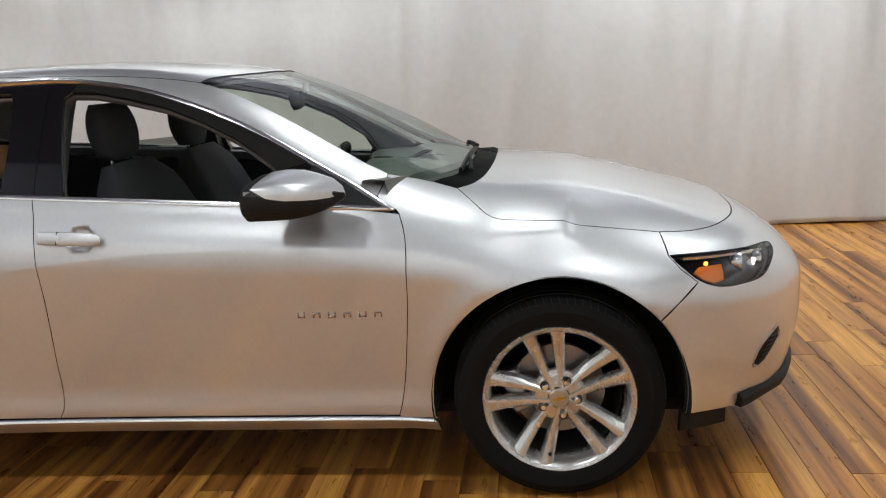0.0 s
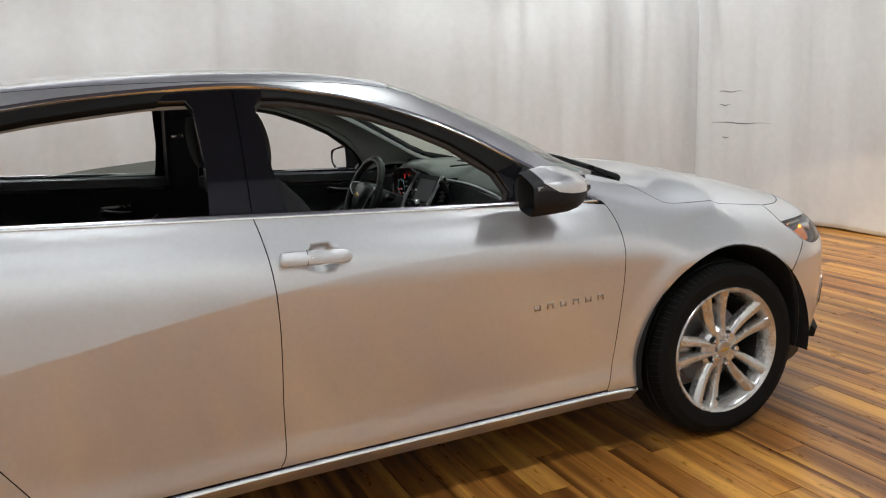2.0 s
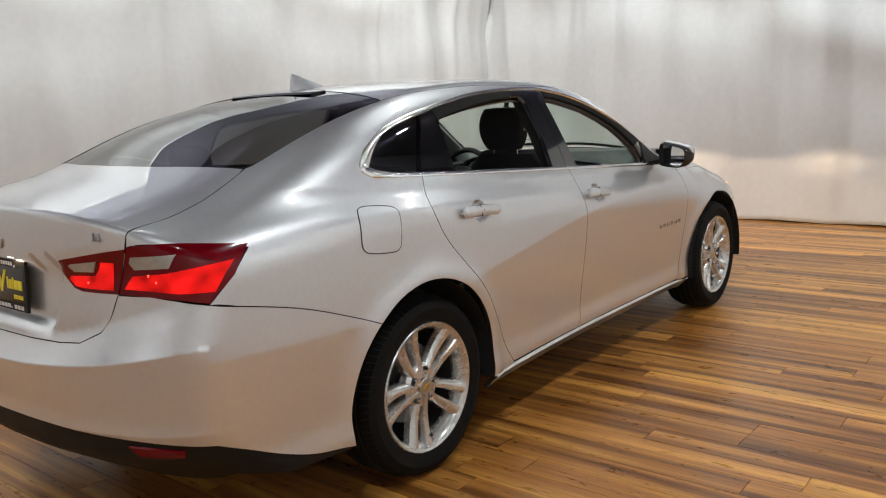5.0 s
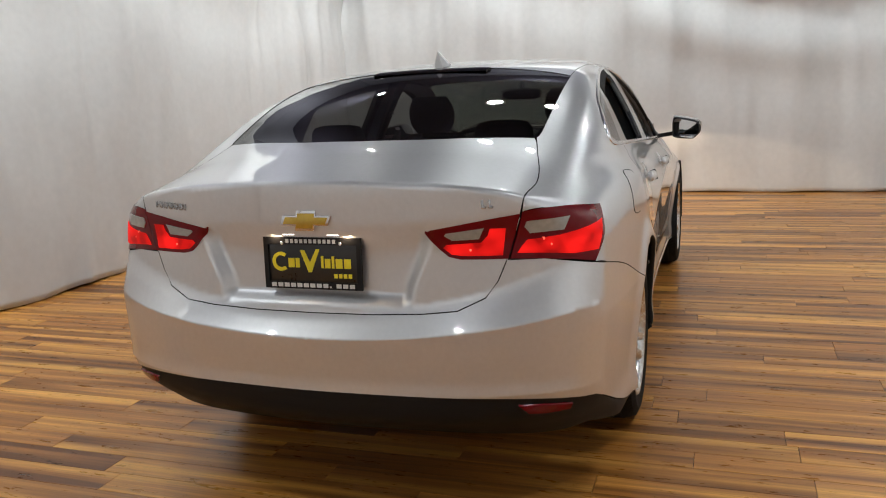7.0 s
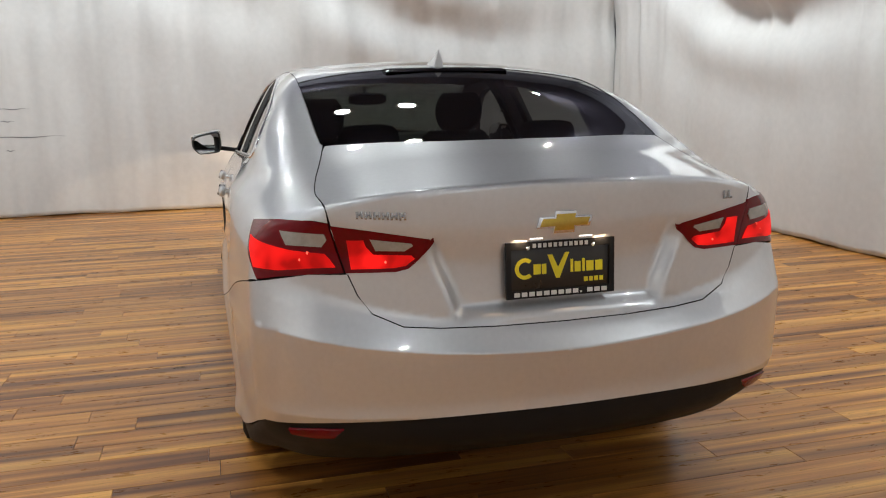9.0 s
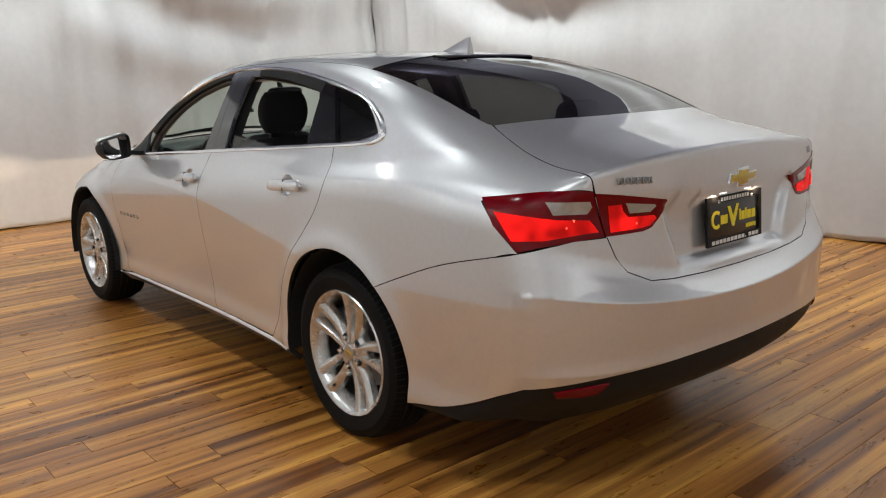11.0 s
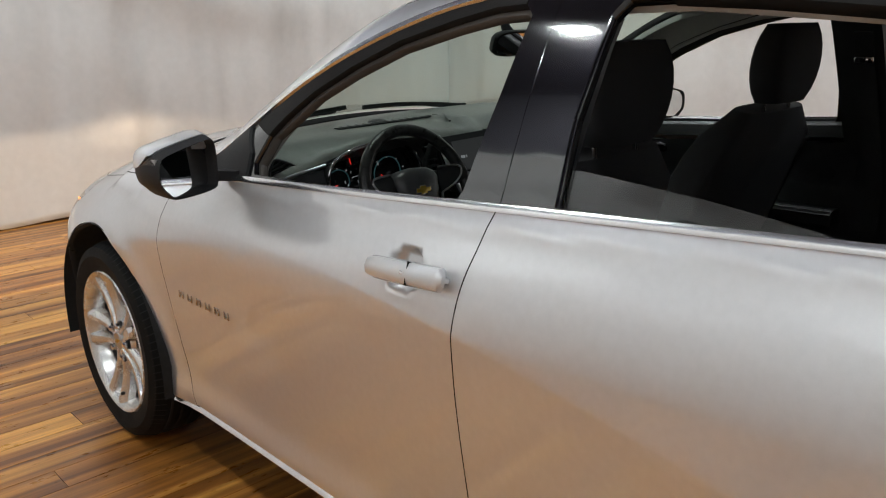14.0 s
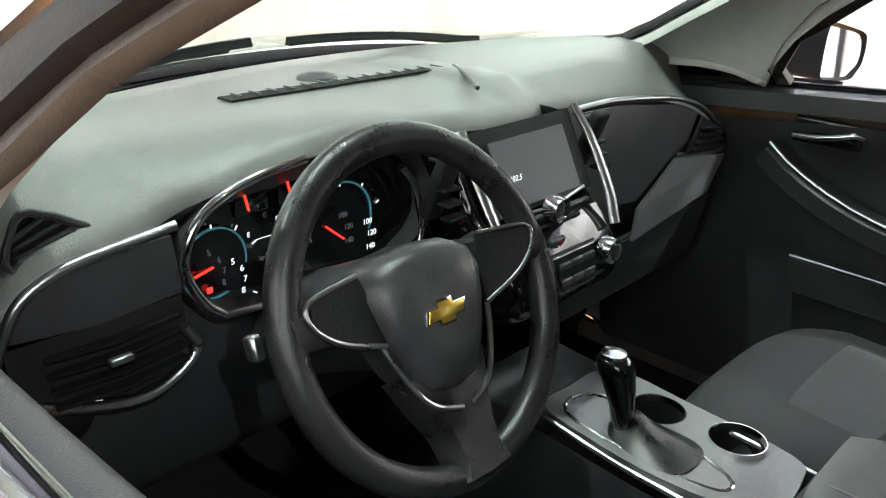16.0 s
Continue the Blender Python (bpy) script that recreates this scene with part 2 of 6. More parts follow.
def outward(p, e=.002):
    """Unit normals of the surface at points p."""
    x, y, z = p.T
    n = np.stack([body(x + e, y, z) - body(x - e, y, z), body(x, y + e, z) - body(x, y - e, z), body(x, y, z + e) - body(x, y, z - e)], 1)
    return n / np.linalg.norm(n, axis=1)[:, None]


def cast(start, way, far=3.0, steps=300):
    """Where rays from outside first meet the surface."""
    start, way = np.atleast_2d(np.asarray(start, float)), np.atleast_2d(np.asarray(way, float))
    lo, hi, found = np.zeros(len(start)), np.full(len(start), far), np.zeros(len(start), bool)
    for k in range(1, steps + 1):
        t = far * k / steps
        inside = body(*(start + way * t).T) < 0
        hi = np.where(inside & ~found, t, hi)
        lo = np.where(inside & ~found, t - far / steps, lo)
        found |= inside
    for _ in range(22):
        mid = (lo + hi) / 2
        inside = body(*(start + way * mid[:, None]).T) < 0
        lo, hi = np.where(inside, lo, mid), np.where(inside, mid, hi)
    p = start + way * hi[:, None]
    p[~found] = np.nan
    return p


# ---- building helpers ----
def mesh_of(name, verts, faces, mat, normals=None, smooth=True):
    """Faces of four corners in a cut panel are its turned-in edges, which stay unpainted."""
    me = bpy.data.meshes.new(name)
    me.from_pydata([tuple(v) for v in verts], [], [tuple(f) for f in faces])
    me.materials.append(mat)
    if normals is not None and mat is PAINT:
        me.materials.append(DARK)
        for p in me.polygons:
            p.material_index = int(len(p.vertices) == 4)
    if smooth:
        me.shade_smooth()
    else:
        me.shade_flat()
    me.update()
    if normals is not None:
        me.normals_split_custom_set_from_vertices([tuple(n) for n in normals])
    return me


def part(name, me, parent, label="", at=None):
    ob = new(name, me)
    ob.parent = parent
    if at is not None:
        ob.matrix_local = at
    if label:
        ob["label"] = label
    return ob


def bm_mesh(name, bm, mat, angle=35):
    """Finishes a bmesh: smooth faces with sharp edges kept."""
    bmesh.ops.recalc_face_normals(bm, faces=bm.faces)
    for f in bm.faces:
        f.smooth = True
    for e in bm.edges:
        if len(e.link_faces) == 2 and e.calc_face_angle(0) > radians(angle):
            e.smooth = False
    me = bpy.data.meshes.new(name)
    bm.to_mesh(me)
    bm.free()
    me.materials.append(mat)
    return me


def box(name, mat, size, at=(0, 0, 0), bevel=.004, turn=(0, 0, 0), segments=2, taper=None):
    """A bevelled block of that size about at."""
    bm = bmesh.new()
    bmesh.ops.create_cube(bm, size=1)
    for v in bm.verts:
        k = taper if taper and v.co.z > 0 else (1, 1)
        v.co = Vector((v.co.x * size[0] * k[0], v.co.y * size[1] * k[1], v.co.z * size[2]))
    if bevel:
        bmesh.ops.bevel(bm, geom=bm.edges, offset=bevel, segments=segments, affect="EDGES", profile=.5)
    bm.transform(pose(*at, *turn))
    return bm_mesh(name, bm, mat, 50)


def lathe(name, mat, profile, segments=48, axis="y", at=(0, 0, 0), angle=30, caps=False):
    """Turns (radius, depth) pairs round an axis through at."""
    bm = bmesh.new()
    rings = []
    for r, h in profile:
        ring = []
        for k in range(segments):
            a = 2 * math.pi * k / segments
            c, s = r * math.cos(a), r * math.sin(a)
            ring.append(bm.verts.new({"y": (c, h, s), "z": (c, s, h), "x": (h, c, s)}[axis]))
        rings.append(ring)
    for a, b in zip(rings, rings[1:]):
        for k in range(segments):
            bm.faces.new((a[k], a[(k + 1) % segments], b[(k + 1) % segments], b[k]))
    for ring in (rings[0], rings[-1]) if caps else ():
        if profile[rings.index(ring)][0] > 1e-4:
            bm.faces.new(ring)
    bmesh.ops.remove_doubles(bm, verts=bm.verts, dist=1e-5)
    bm.transform(Matrix.Translation(at))
    return bm_mesh(name, bm, mat, angle)


def smooth_line(pts, n=8, closed=False):
    """Catmull-Rom through 3D points."""
    p = [Vector(q) for q in pts]
    out = []
    count = len(p) if closed else len(p) - 1
    for i in range(count):
        a = p[i - 1] if closed or i else p[0] * 2 - p[1]
        b, c = p[i], p[(i + 1) % len(p)]
        d = p[(i + 2) % len(p)] if closed or i + 2 < len(p) else c * 2 - b
        for k in range(n):
            t = k / n
            out.append(.5 * (2 * b + (c - a) * t + (2 * a - 5 * b + 4 * c - d) * t * t + (3 * b - a - 3 * c + d) * t ** 3))
    if not closed:
        out.append(p[-1])
    return out


def sweep(name, mat, line, section, closed=False, up=(0, 0, 1), ups=None, scale=None):
    """Carries a 2D section (across, up) along a line."""
    bm = bmesh.new()
    rings = []
    n = len(line)
    for i, p in enumerate(line):
        a = line[(i - 1) % n] if closed or i else p
        b = line[(i + 1) % n] if closed or i < n - 1 else p
        way = (Vector(b) - Vector(a)).normalized()
        u = Vector(ups[i]) if ups is not None else Vector(up)
        across = way.cross(u).normalized()
        u = across.cross(way).normalized()
        k = scale(i / max(1, n - 1)) if scale else 1
        rings.append([bm.verts.new(Vector(p) + across * (s * k) + u * (h * k)) for s, h in section])
    m = len(section)
    for i in range(n if closed else n - 1):
        a, b = rings[i], rings[(i + 1) % n]
        for k in range(m):
            bm.faces.new((a[k], a[(k + 1) % m], b[(k + 1) % m], b[k]))
    if not closed:
        bm.faces.new(rings[0])
        bm.faces.new(rings[-1])
    return bm_mesh(name, bm, mat, 40)


def round_section(r, n=10, squash=1.0):
    return [(r * math.cos(2 * math.pi * k / n), r * squash * math.sin(2 * math.pi * k / n)) for k in range(n)]


def loft(name, mat, rings, caps=True, angle=40, closed_ring=True):
    """Skins a row of equal-length rings of 3D points."""
    bm = bmesh.new()
    made = [[bm.verts.new(Vector(p)) for p in ring] for ring in rings]
    m = len(made[0])
    for a, b in zip(made, made[1:]):
        for k in range(m if closed_ring else m - 1):
            bm.faces.new((a[k], a[(k + 1) % m], b[(k + 1) % m], b[k]))
    if caps:
        bm.faces.new(made[0])
        bm.faces.new(made[-1])
    return bm_mesh(name, bm, mat, angle)


def plate(name, mat, outline, thick, m, bevel=.0015):
    """A flat outline (u, v) given a thickness along w, laid by the pose m."""
    bm = bmesh.new()
    f = bm.faces.new([bm.verts.new((u, v, 0)) for u, v in outline])
    ext = bmesh.ops.extrude_face_region(bm, geom=[f])
    bmesh.ops.translate(bm, verts=[v for v in ext["geom"] if isinstance(v, bmesh.types.BMVert)], vec=(0, 0, thick))
    bmesh.ops.recalc_face_normals(bm, faces=bm.faces)
    if bevel:
        top = [e for e in bm.edges if all(v.co.z > thick * .5 for v in e.verts)]
        bmesh.ops.bevel(bm, geom=top, offset=bevel, segments=2, affect="EDGES", profile=.5)
    bm.transform(m)
    return bm_mesh(name, bm, mat, 30)


def frame_of(way):
    """Two directions across way, and way."""
    w = Vector(way).normalized()
    u = Vector((0, 0, 1)).cross(w) if abs(w.z) < .9 else Vector((0, 1, 0)).cross(w)
    u.normalize()
    return np.array([u, w.cross(u), w])


def side(pts):
    p = np.array(pts, float)
    return cast(np.c_[p[:, 0], np.full(len(p), 1.4), p[:, 1]], np.tile([0., -1, 0], (len(p), 1)), 1.4, 50)


def over(pts):
    p = np.array(pts, float)
    return cast(np.c_[p, np.full(len(p), 1.8)], np.tile([0., 0, -1], (len(p), 1)), 1.6, 60)


def behind(pts):
    p = np.array(pts, float)
    return cast(np.c_[np.full(len(p), -3.0), p], np.tile([1., 0, 0], (len(p), 1)), 1.5, 60)


def ahead(pts):
    p = np.array(pts, float)
    return cast(np.c_[np.full(len(p), 2.8), p], np.tile([-1., 0, 0], (len(p), 1)), 1.5, 60)


def arch(ax, r, a0, a1, n=26):
    """Points on the side skin round a wheel, from a0 to a1 degrees."""
    a = np.radians(np.linspace(a0, a1, n))
    return side(np.c_[ax + r * np.cos(a), HUB + r * np.sin(a)])


def inside(poly, q):
    x, y = q[:, 0], q[:, 1]
    hit = np.zeros(len(q), bool)
    for (x0, y0), (x1, y1) in zip(poly, np.roll(poly, -1, 0)):
        cross = ((y0 > y) != (y1 > y))
        with np.errstate(divide="ignore", invalid="ignore"):
            hit ^= cross & (x < (x1 - x0) * (y - y0) / (y1 - y0) + x0)
    return hit


def edge_far(poly, q):
    best = np.full(len(q), 9.0)
    for a, b in zip(poly, np.roll(poly, -1, 0)):
        ab = b - a
        t = np.clip(((q - a) @ ab) / max(ab @ ab, 1e-12), 0, 1)
        best = np.minimum(best, np.linalg.norm(q - a - t[:, None] * ab, axis=1))
    return best


def split_line(poly, cell):
    out = []
    for a, b in zip(poly, np.roll(poly, -1, 0)):
        n = max(1, int(np.linalg.norm(b - a) / cell))
        out += [a + (b - a) * k / n for k in range(n)]
    return np.array(out)


def shrink(poly, d):
    """Moves a closed outline inwards by d."""
    area = np.sum(poly[:, 0] * np.roll(poly[:, 1], -1) - poly[:, 1] * np.roll(poly[:, 0], -1))
    t = np.roll(poly, -1, 0) - np.roll(poly, 1, 0)
    n = np.c_[-t[:, 1], t[:, 0]] * np.sign(area)
    return poly + d * n / np.maximum(np.linalg.norm(n, axis=1), 1e-9)[:, None]


def skin(outline, way, holes=(), gap=.0015, flange=.020, lift=0.0, cell=.028, depth=3.2, creases=()):
    """Cuts a panel out of the car's surface. Gives vertices, faces and normals for the left side."""
    from mathutils import geometry
    F = frame_of(way)
    flat = lambda pts: np.array([F[:2] @ np.array(p, float) for p in pts])
    poly = shrink(split_line(flat(outline), cell * .6), gap)
    cut = [shrink(split_line(flat(h), cell * .6), -gap) for h in holes]
    lo, hi = poly.min(0), poly.max(0)
    gx, gy = np.meshgrid(np.arange(lo[0], hi[0], cell), np.arange(lo[1], hi[1], cell * .87))
    gx[::2] += cell / 2
    grid = np.c_[gx.ravel(), gy.ravel()]
    keep = inside(poly, grid) & (edge_far(poly, grid) > cell * .45)
    for h in cut:
        keep &= ~inside(h, grid) & (edge_far(h, grid) > cell * .45)
    loops, pts, edges = [poly, *cut], [], []
    for lp in loops:
        s = len(pts)
        pts += list(lp)
        edges += [(s + k, s + (k + 1) % len(lp)) for k in range(len(lp))]
    for line in creases:
        line = np.array(line, float)
        line = flat(line[~np.isnan(line[:, 0])])
        t = np.gradient(line, axis=0)
        across = np.c_[-t[:, 1], t[:, 0]] / np.maximum(np.linalg.norm(t, axis=1), 1e-9)[:, None]
        near = np.min([np.linalg.norm(grid - q, axis=1) for q in line], axis=0)
        keep &= near > max(.5 * cell, .009)
        for off in (-.0035, .0035):
            row = line + across * off
            ok = inside(poly, row) & (edge_far(poly, row) > .004)
            for h in cut:
                ok &= ~inside(h, row) & (edge_far(h, row) > .004)
            s = len(pts)
            order = np.cumsum(ok) - 1
            pts += list(row[ok])
            edges += [(s + order[k], s + order[k + 1]) for k in range(len(row) - 1) if ok[k] and ok[k + 1]]
    pts += list(grid[keep])
    v2, e2, f2, *_ = geometry.delaunay_2d_cdt([Vector(p) for p in pts], edges, [], 0, 1e-7)
    v2 = np.array([tuple(p) for p in v2])
    tri = np.array([f for f in f2 if len(f) == 3])
    mid = v2[tri].mean(1)
    ok = inside(poly, mid)
    for h in cut:
        ok &= ~inside(h, mid)
    tri = tri[ok]
    a = v2[tri]
    flip = ((a[:, 1, 0] - a[:, 0, 0]) * (a[:, 2, 1] - a[:, 0, 1]) - (a[:, 1, 1] - a[:, 0, 1]) * (a[:, 2, 0] - a[:, 0, 0])) < 0
    tri[flip] = tri[flip][:, ::-1]
    start = v2 @ F[:2] + F[2] * depth
    p = cast(start, np.tile(-F[2], (len(start), 1)), depth + .6, 110)
    bad = np.isnan(p[:, 0])
    if bad.any():
        tri = tri[~bad[tri].any(1)]
        p[bad] = 0
    n = outward(p)
    p = p + n * lift
    verts, norms, faces = [*p], [*n], [tuple(t) for t in tri]
    if flange:
        count = {}
        for t in tri:
            for i, j in ((t[0], t[1]), (t[1], t[2]), (t[2], t[0])):
                count[(i, j)] = True
        rim = [(i, j) for i, j in count if (j, i) not in count]
        for i, j in rim:
            way_out = np.cross(p[j] - p[i], n[i])
            way_out /= max(np.linalg.norm(way_out), 1e-9)
            k = len(verts)
            lip = (n[i] + way_out) / 1.414
            verts += [p[i], p[j], p[j] - n[j] * flange, p[i] - n[i] * flange]
            norms += [lip, lip, way_out, way_out]
            faces.append((k + 1, k, k + 3, k + 2))
    return verts, faces, norms


def mirrored(data):
    v, f, n = data
    w = np.array([1, -1, 1])
    return [q * w for q in v], [tuple(reversed(t)) for t in f], [q * w for q in n]


def pair(name, data, mat, parents, label=""):
    """The same panel on the left and on the right."""
    out = []
    for s, d in ((0, data), (1, mirrored(data))):
        out.append(part(name, mesh_of(name, d[0], d[1], mat, d[2]), parents[s] if isinstance(parents, (list, tuple)) else parents, label))
    return out


def whole(name, data, mat, parent, label=""):
    """A panel and its mirror image as one mesh."""
    v, f, n = data
    v2, f2, n2 = mirrored(data)
    k = len(v)
    return part(name, mesh_of(name, [*v, *v2], [*f, *[tuple(i + k for i in t) for t in f2]], mat, [*n, *n2]), parent, label)


# ---- the room ----
X0, X1, Y0, Y1, TOP, HEM = -6.6, 4.95, -3.9, 3.32, 4.3, 3.1


def cloth_material():
    m = material("white_curtain", (.60, .596, .594), .9, 0, 0, .15, 240, .05)
    b = m.node_tree.nodes["Principled BSDF"]
    b.inputs["Sheen Weight"].default_value = .2
    return m


def wood_material(name, scale_seed):
    m = bpy.data.materials.new(name)
    m.use_nodes = True
    t = m.node_tree
    b = t.nodes["Principled BSDF"]
    pos, info = t.nodes.new("ShaderNodeNewGeometry"), t.nodes.new("ShaderNodeObjectInfo")
    isl = t.nodes.new("ShaderNodeMath")
    isl.operation = "ADD"
    t.links.new(info.outputs["Random"], isl.inputs[0])
    t.links.new(pos.outputs["Random Per Island"], isl.inputs[1])
    shift = t.nodes.new("ShaderNodeVectorMath")
    shift.operation = "MULTIPLY_ADD"
    comb = t.nodes.new("ShaderNodeCombineXYZ")
    k = t.nodes.new("ShaderNodeMath")
    k.operation = "MULTIPLY"
    k.inputs[1].default_value = 37
    t.links.new(isl.outputs[0], k.inputs[0])
    for i in (0, 1, 2):
        t.links.new(k.outputs[0], comb.inputs[i])
    shift.inputs[1].default_value = (1, 1, 1)
    t.links.new(pos.outputs["Position"], shift.inputs[0])
    t.links.new(comb.outputs[0], shift.inputs[2])

    def noise_at(sx, sy, detail=3, rough=.6):
        mp, n = t.nodes.new("ShaderNodeMapping"), t.nodes.new("ShaderNodeTexNoise")
        mp.inputs["Scale"].default_value = (sx, sy, 1)
        n.inputs["Scale"].default_value, n.inputs["Detail"].default_value, n.inputs["Roughness"].default_value = 1, detail, rough
        t.links.new(shift.outputs[0], mp.inputs[0])
        t.links.new(mp.outputs[0], n.inputs["Vector"])
        return n
    band, grain, fleck = noise_at(14, .45, 2, .5), noise_at(150, 3.0, 4, .7), noise_at(30, 7, 4, .75)
    ramp = t.nodes.new("ShaderNodeValToRGB")
    ramp.color_ramp.elements[0].position, ramp.color_ramp.elements[0].color = .34, (.14, .046, .010, 1)
    ramp.color_ramp.elements[1].position, ramp.color_ramp.elements[1].color = .68, (.70, .35, .075, 1)
    mid = ramp.color_ramp.elements.new(.5)
    mid.color = (.41, .165, .034, 1)
    t.links.new(band.outputs["Fac"], ramp.inputs[0])
    dark = t.nodes.new("ShaderNodeMapRange")
    dark.inputs[1].default_value, dark.inputs[2].default_value, dark.inputs[3].default_value, dark.inputs[4].default_value = .3, .7, .72, 1.18
    t.links.new(grain.outputs["Fac"], dark.inputs[0])
    spot = t.nodes.new("ShaderNodeMapRange")
    spot.inputs[1].default_value, spot.inputs[2].default_value, spot.inputs[3].default_value, spot.inputs[4].default_value = .32, .45, .74, 1.0
    t.links.new(fleck.outputs["Fac"], spot.inputs[0])
    per = t.nodes.new("ShaderNodeMapRange")
    per.inputs[3].default_value, per.inputs[4].default_value = .90, 1.20
    frac = t.nodes.new("ShaderNodeMath")
    frac.operation = "FRACT"
    t.links.new(isl.outputs[0], frac.inputs[0])
    t.links.new(frac.outputs[0], per.inputs[0])
    mul = t.nodes.new("ShaderNodeMath")
    mul.operation = "MULTIPLY"
    mul2 = t.nodes.new("ShaderNodeMath")
    mul2.operation = "MULTIPLY"
    t.links.new(dark.outputs[0], mul.inputs[0])
    t.links.new(per.outputs[0], mul.inputs[1])
    t.links.new(mul.outputs[0], mul2.inputs[0])
    t.links.new(spot.outputs[0], mul2.inputs[1])
    tint = t.nodes.new("ShaderNodeVectorMath")
    tint.operation = "SCALE"
    t.links.new(ramp.outputs[0], tint.inputs[0])
    t.links.new(mul2.outputs[0], tint.inputs["Scale"])
    t.links.new(tint.outputs[0], b.inputs["Base Color"])
    rr = t.nodes.new("ShaderNodeMapRange")
    rr.inputs[3].default_value, rr.inputs[4].default_value = .20, .40
    t.links.new(fleck.outputs["Fac"], rr.inputs[0])
    t.links.new(rr.outputs[0], b.inputs["Roughness"])
    bump = t.nodes.new("ShaderNodeBump")
    bump.inputs["Strength"].default_value, bump.inputs["Distance"].default_value = .12, .001
    t.links.new(grain.outputs["Fac"], bump.inputs["Height"])
    t.links.new(bump.outputs[0], b.inputs["Normal"])
    return m


CLOTHWALL, WOOD = cloth_material(), wood_material("laminate_oak", 0)
WALLGREY = material("wall_grey", (.10, .097, .12), .9, 0, 0, .2, 30, .1)
CEIL = material("ceiling_grey", (.075, .068, .105), .9, 0, 0, .2, 12, .15)

floor = tagged(part("floor", box("floor", DARK, (X1 - X0 + .6, Y1 - Y0 + .6, .2), ((X0 + X1) / 2, (Y0 + Y1) / 2, -.1075), 0), None),
               "glossy honey-brown laminate plank floor", "floor", kind="structure")
tagged(part("ceiling", box("ceiling", CEIL, (X1 - X0 + .6, Y1 - Y0 + .6, .1), ((X0 + X1) / 2, (Y0 + Y1) / 2, TOP + .05), 0), None),
       "dark grey studio ceiling", "ceiling", kind="structure")
for nm, s, c in (("wall_north", (X1 - X0 + .6, .12, TOP), ((X0 + X1) / 2, Y1 + .25, TOP / 2)), ("wall_south", (X1 - X0 + .6, .12, TOP), ((X0 + X1) / 2, Y0 - .25, TOP / 2)),
                 ("wall_east", (.12, Y1 - Y0 + .38, TOP), (X1 + .25, (Y0 + Y1) / 2, TOP / 2)), ("wall_west", (.12, Y1 - Y0 + .38, TOP), (X0 - .25, (Y0 + Y1) / 2, TOP / 2))):
    tagged(part(nm, box(nm, WALLGREY, s, c, 0), None), "plain grey studio wall behind the curtains", "wall", kind="structure")


def folds(a, z, seed, swag=0.0):
    """How far a curtain hangs out of its plane at a along it and z up."""
    h = 0
    for k, (f, s) in enumerate(((1.15, .12), (2.7, .080), (6.1, .020))):
        w = noise.noise(Vector((a * f + seed * 7.3, z * .16 * f + k * 5, seed)))
        h += s * w * (.45 + .55 * z / 3.5)
    for k in range(5):
        c = -4.0 + k * 2.1 + .6 * math.sin(seed * 3 + k * 1.7)
        h += .050 * math.exp(-((a - c - .05 * z) / .055) ** 2) * min(1, max(0, (z - .5) / 2.2))
    if swag:
        for k in range(3):
            d = math.hypot(a - swag - .4 * k, (z - 3.9) * 1.2)
            h += .06 * math.sin(d * 6.5 + k) * math.exp(-((d - 1.6) / 1.1) ** 2)
    for k in range(5):
        d = math.hypot(a + 5.0 - 2.45 * k - .5 * math.sin(seed + 2 * k), (z - 4.1) * 1.15)
        h += .042 * math.sin(d * 5.2 + k + seed) * math.exp(-((d - 1.7) / .8) ** 2)
    h += .014 * noise.noise(Vector((a * 9, z * 1.3, seed + 3)))
    return h


def curtain(nm, along, a0, a1, fixed, sign, seed, swag=0.0):
    na, nz = int((a1 - a0) / .035), 72
    v, f = [], []
    for i in range(na + 1):
        a = a0 + (a1 - a0) * i / na
        for j in range(nz + 1):
            z = .012 + .006 * math.sin(a * 7 + seed) + (HEM - .02) * j / nz
            h = folds(a, z, seed, swag) * sign
            v.append((a, fixed + h, z) if along == "x" else (fixed + h, a, z))
    for i in range(na):
        for j in range(nz):
            k = i * (nz + 1) + j
            f.append((k, k + nz + 1, k + nz + 2, k + 1))
    me = mesh_of(nm, v, f, CLOTHWALL)
    ob = new(nm, me)
    mod = ob.modifiers.new("thickness", "SOLIDIFY")
    mod.thickness = .003
    return ob


for nm, args in (("backdrop_curtain", ("x", X0, X1 + .03, Y1, -1, 1.0, 0)), ("backdrop_curtain", ("y", Y0 - .04, Y1 + .05, X1, -1, 3.1, -2.6)),
                 ("backdrop_curtain", ("x", X0, X1 + .02, Y0, 1, 5.9, 1.2)), ("backdrop_curtain", ("y", Y0 + .06, Y1 - .06, X0, 1, 7.7, 0))):
    hung = tagged(curtain(nm, *args), "white cloth backdrop curtain hanging in soft folds", "curtain", group="backdrop curtains")
    if args[0] == "y" and args[3] == X1:
        # thin dark strips laid on the cloth draw the shade in its creases
        for y0, y1, z in ((3.02, 2.76, 1.135), (3.02, 2.90, 1.01), (3.10, 2.42, .845), (3.0, 2.92, .705)):
            line = [Vector((X1 - folds(y0 + (y1 - y0) * k / 12, z, 3.1, -2.6) - .004, y0 + (y1 - y0) * k / 12, z + .006 * math.sin(k * .8))) for k in range(13)]
            part("cloth_crease", sweep("cloth_crease", WALLGREY, line, round_section(.004, 6), scale=lambda t: .25 + .75 * math.sin(math.pi * min(.98, .1 + t))), hung)

# planks, laid across the car
PLANK_W, PLANK_L = .128, 1.22


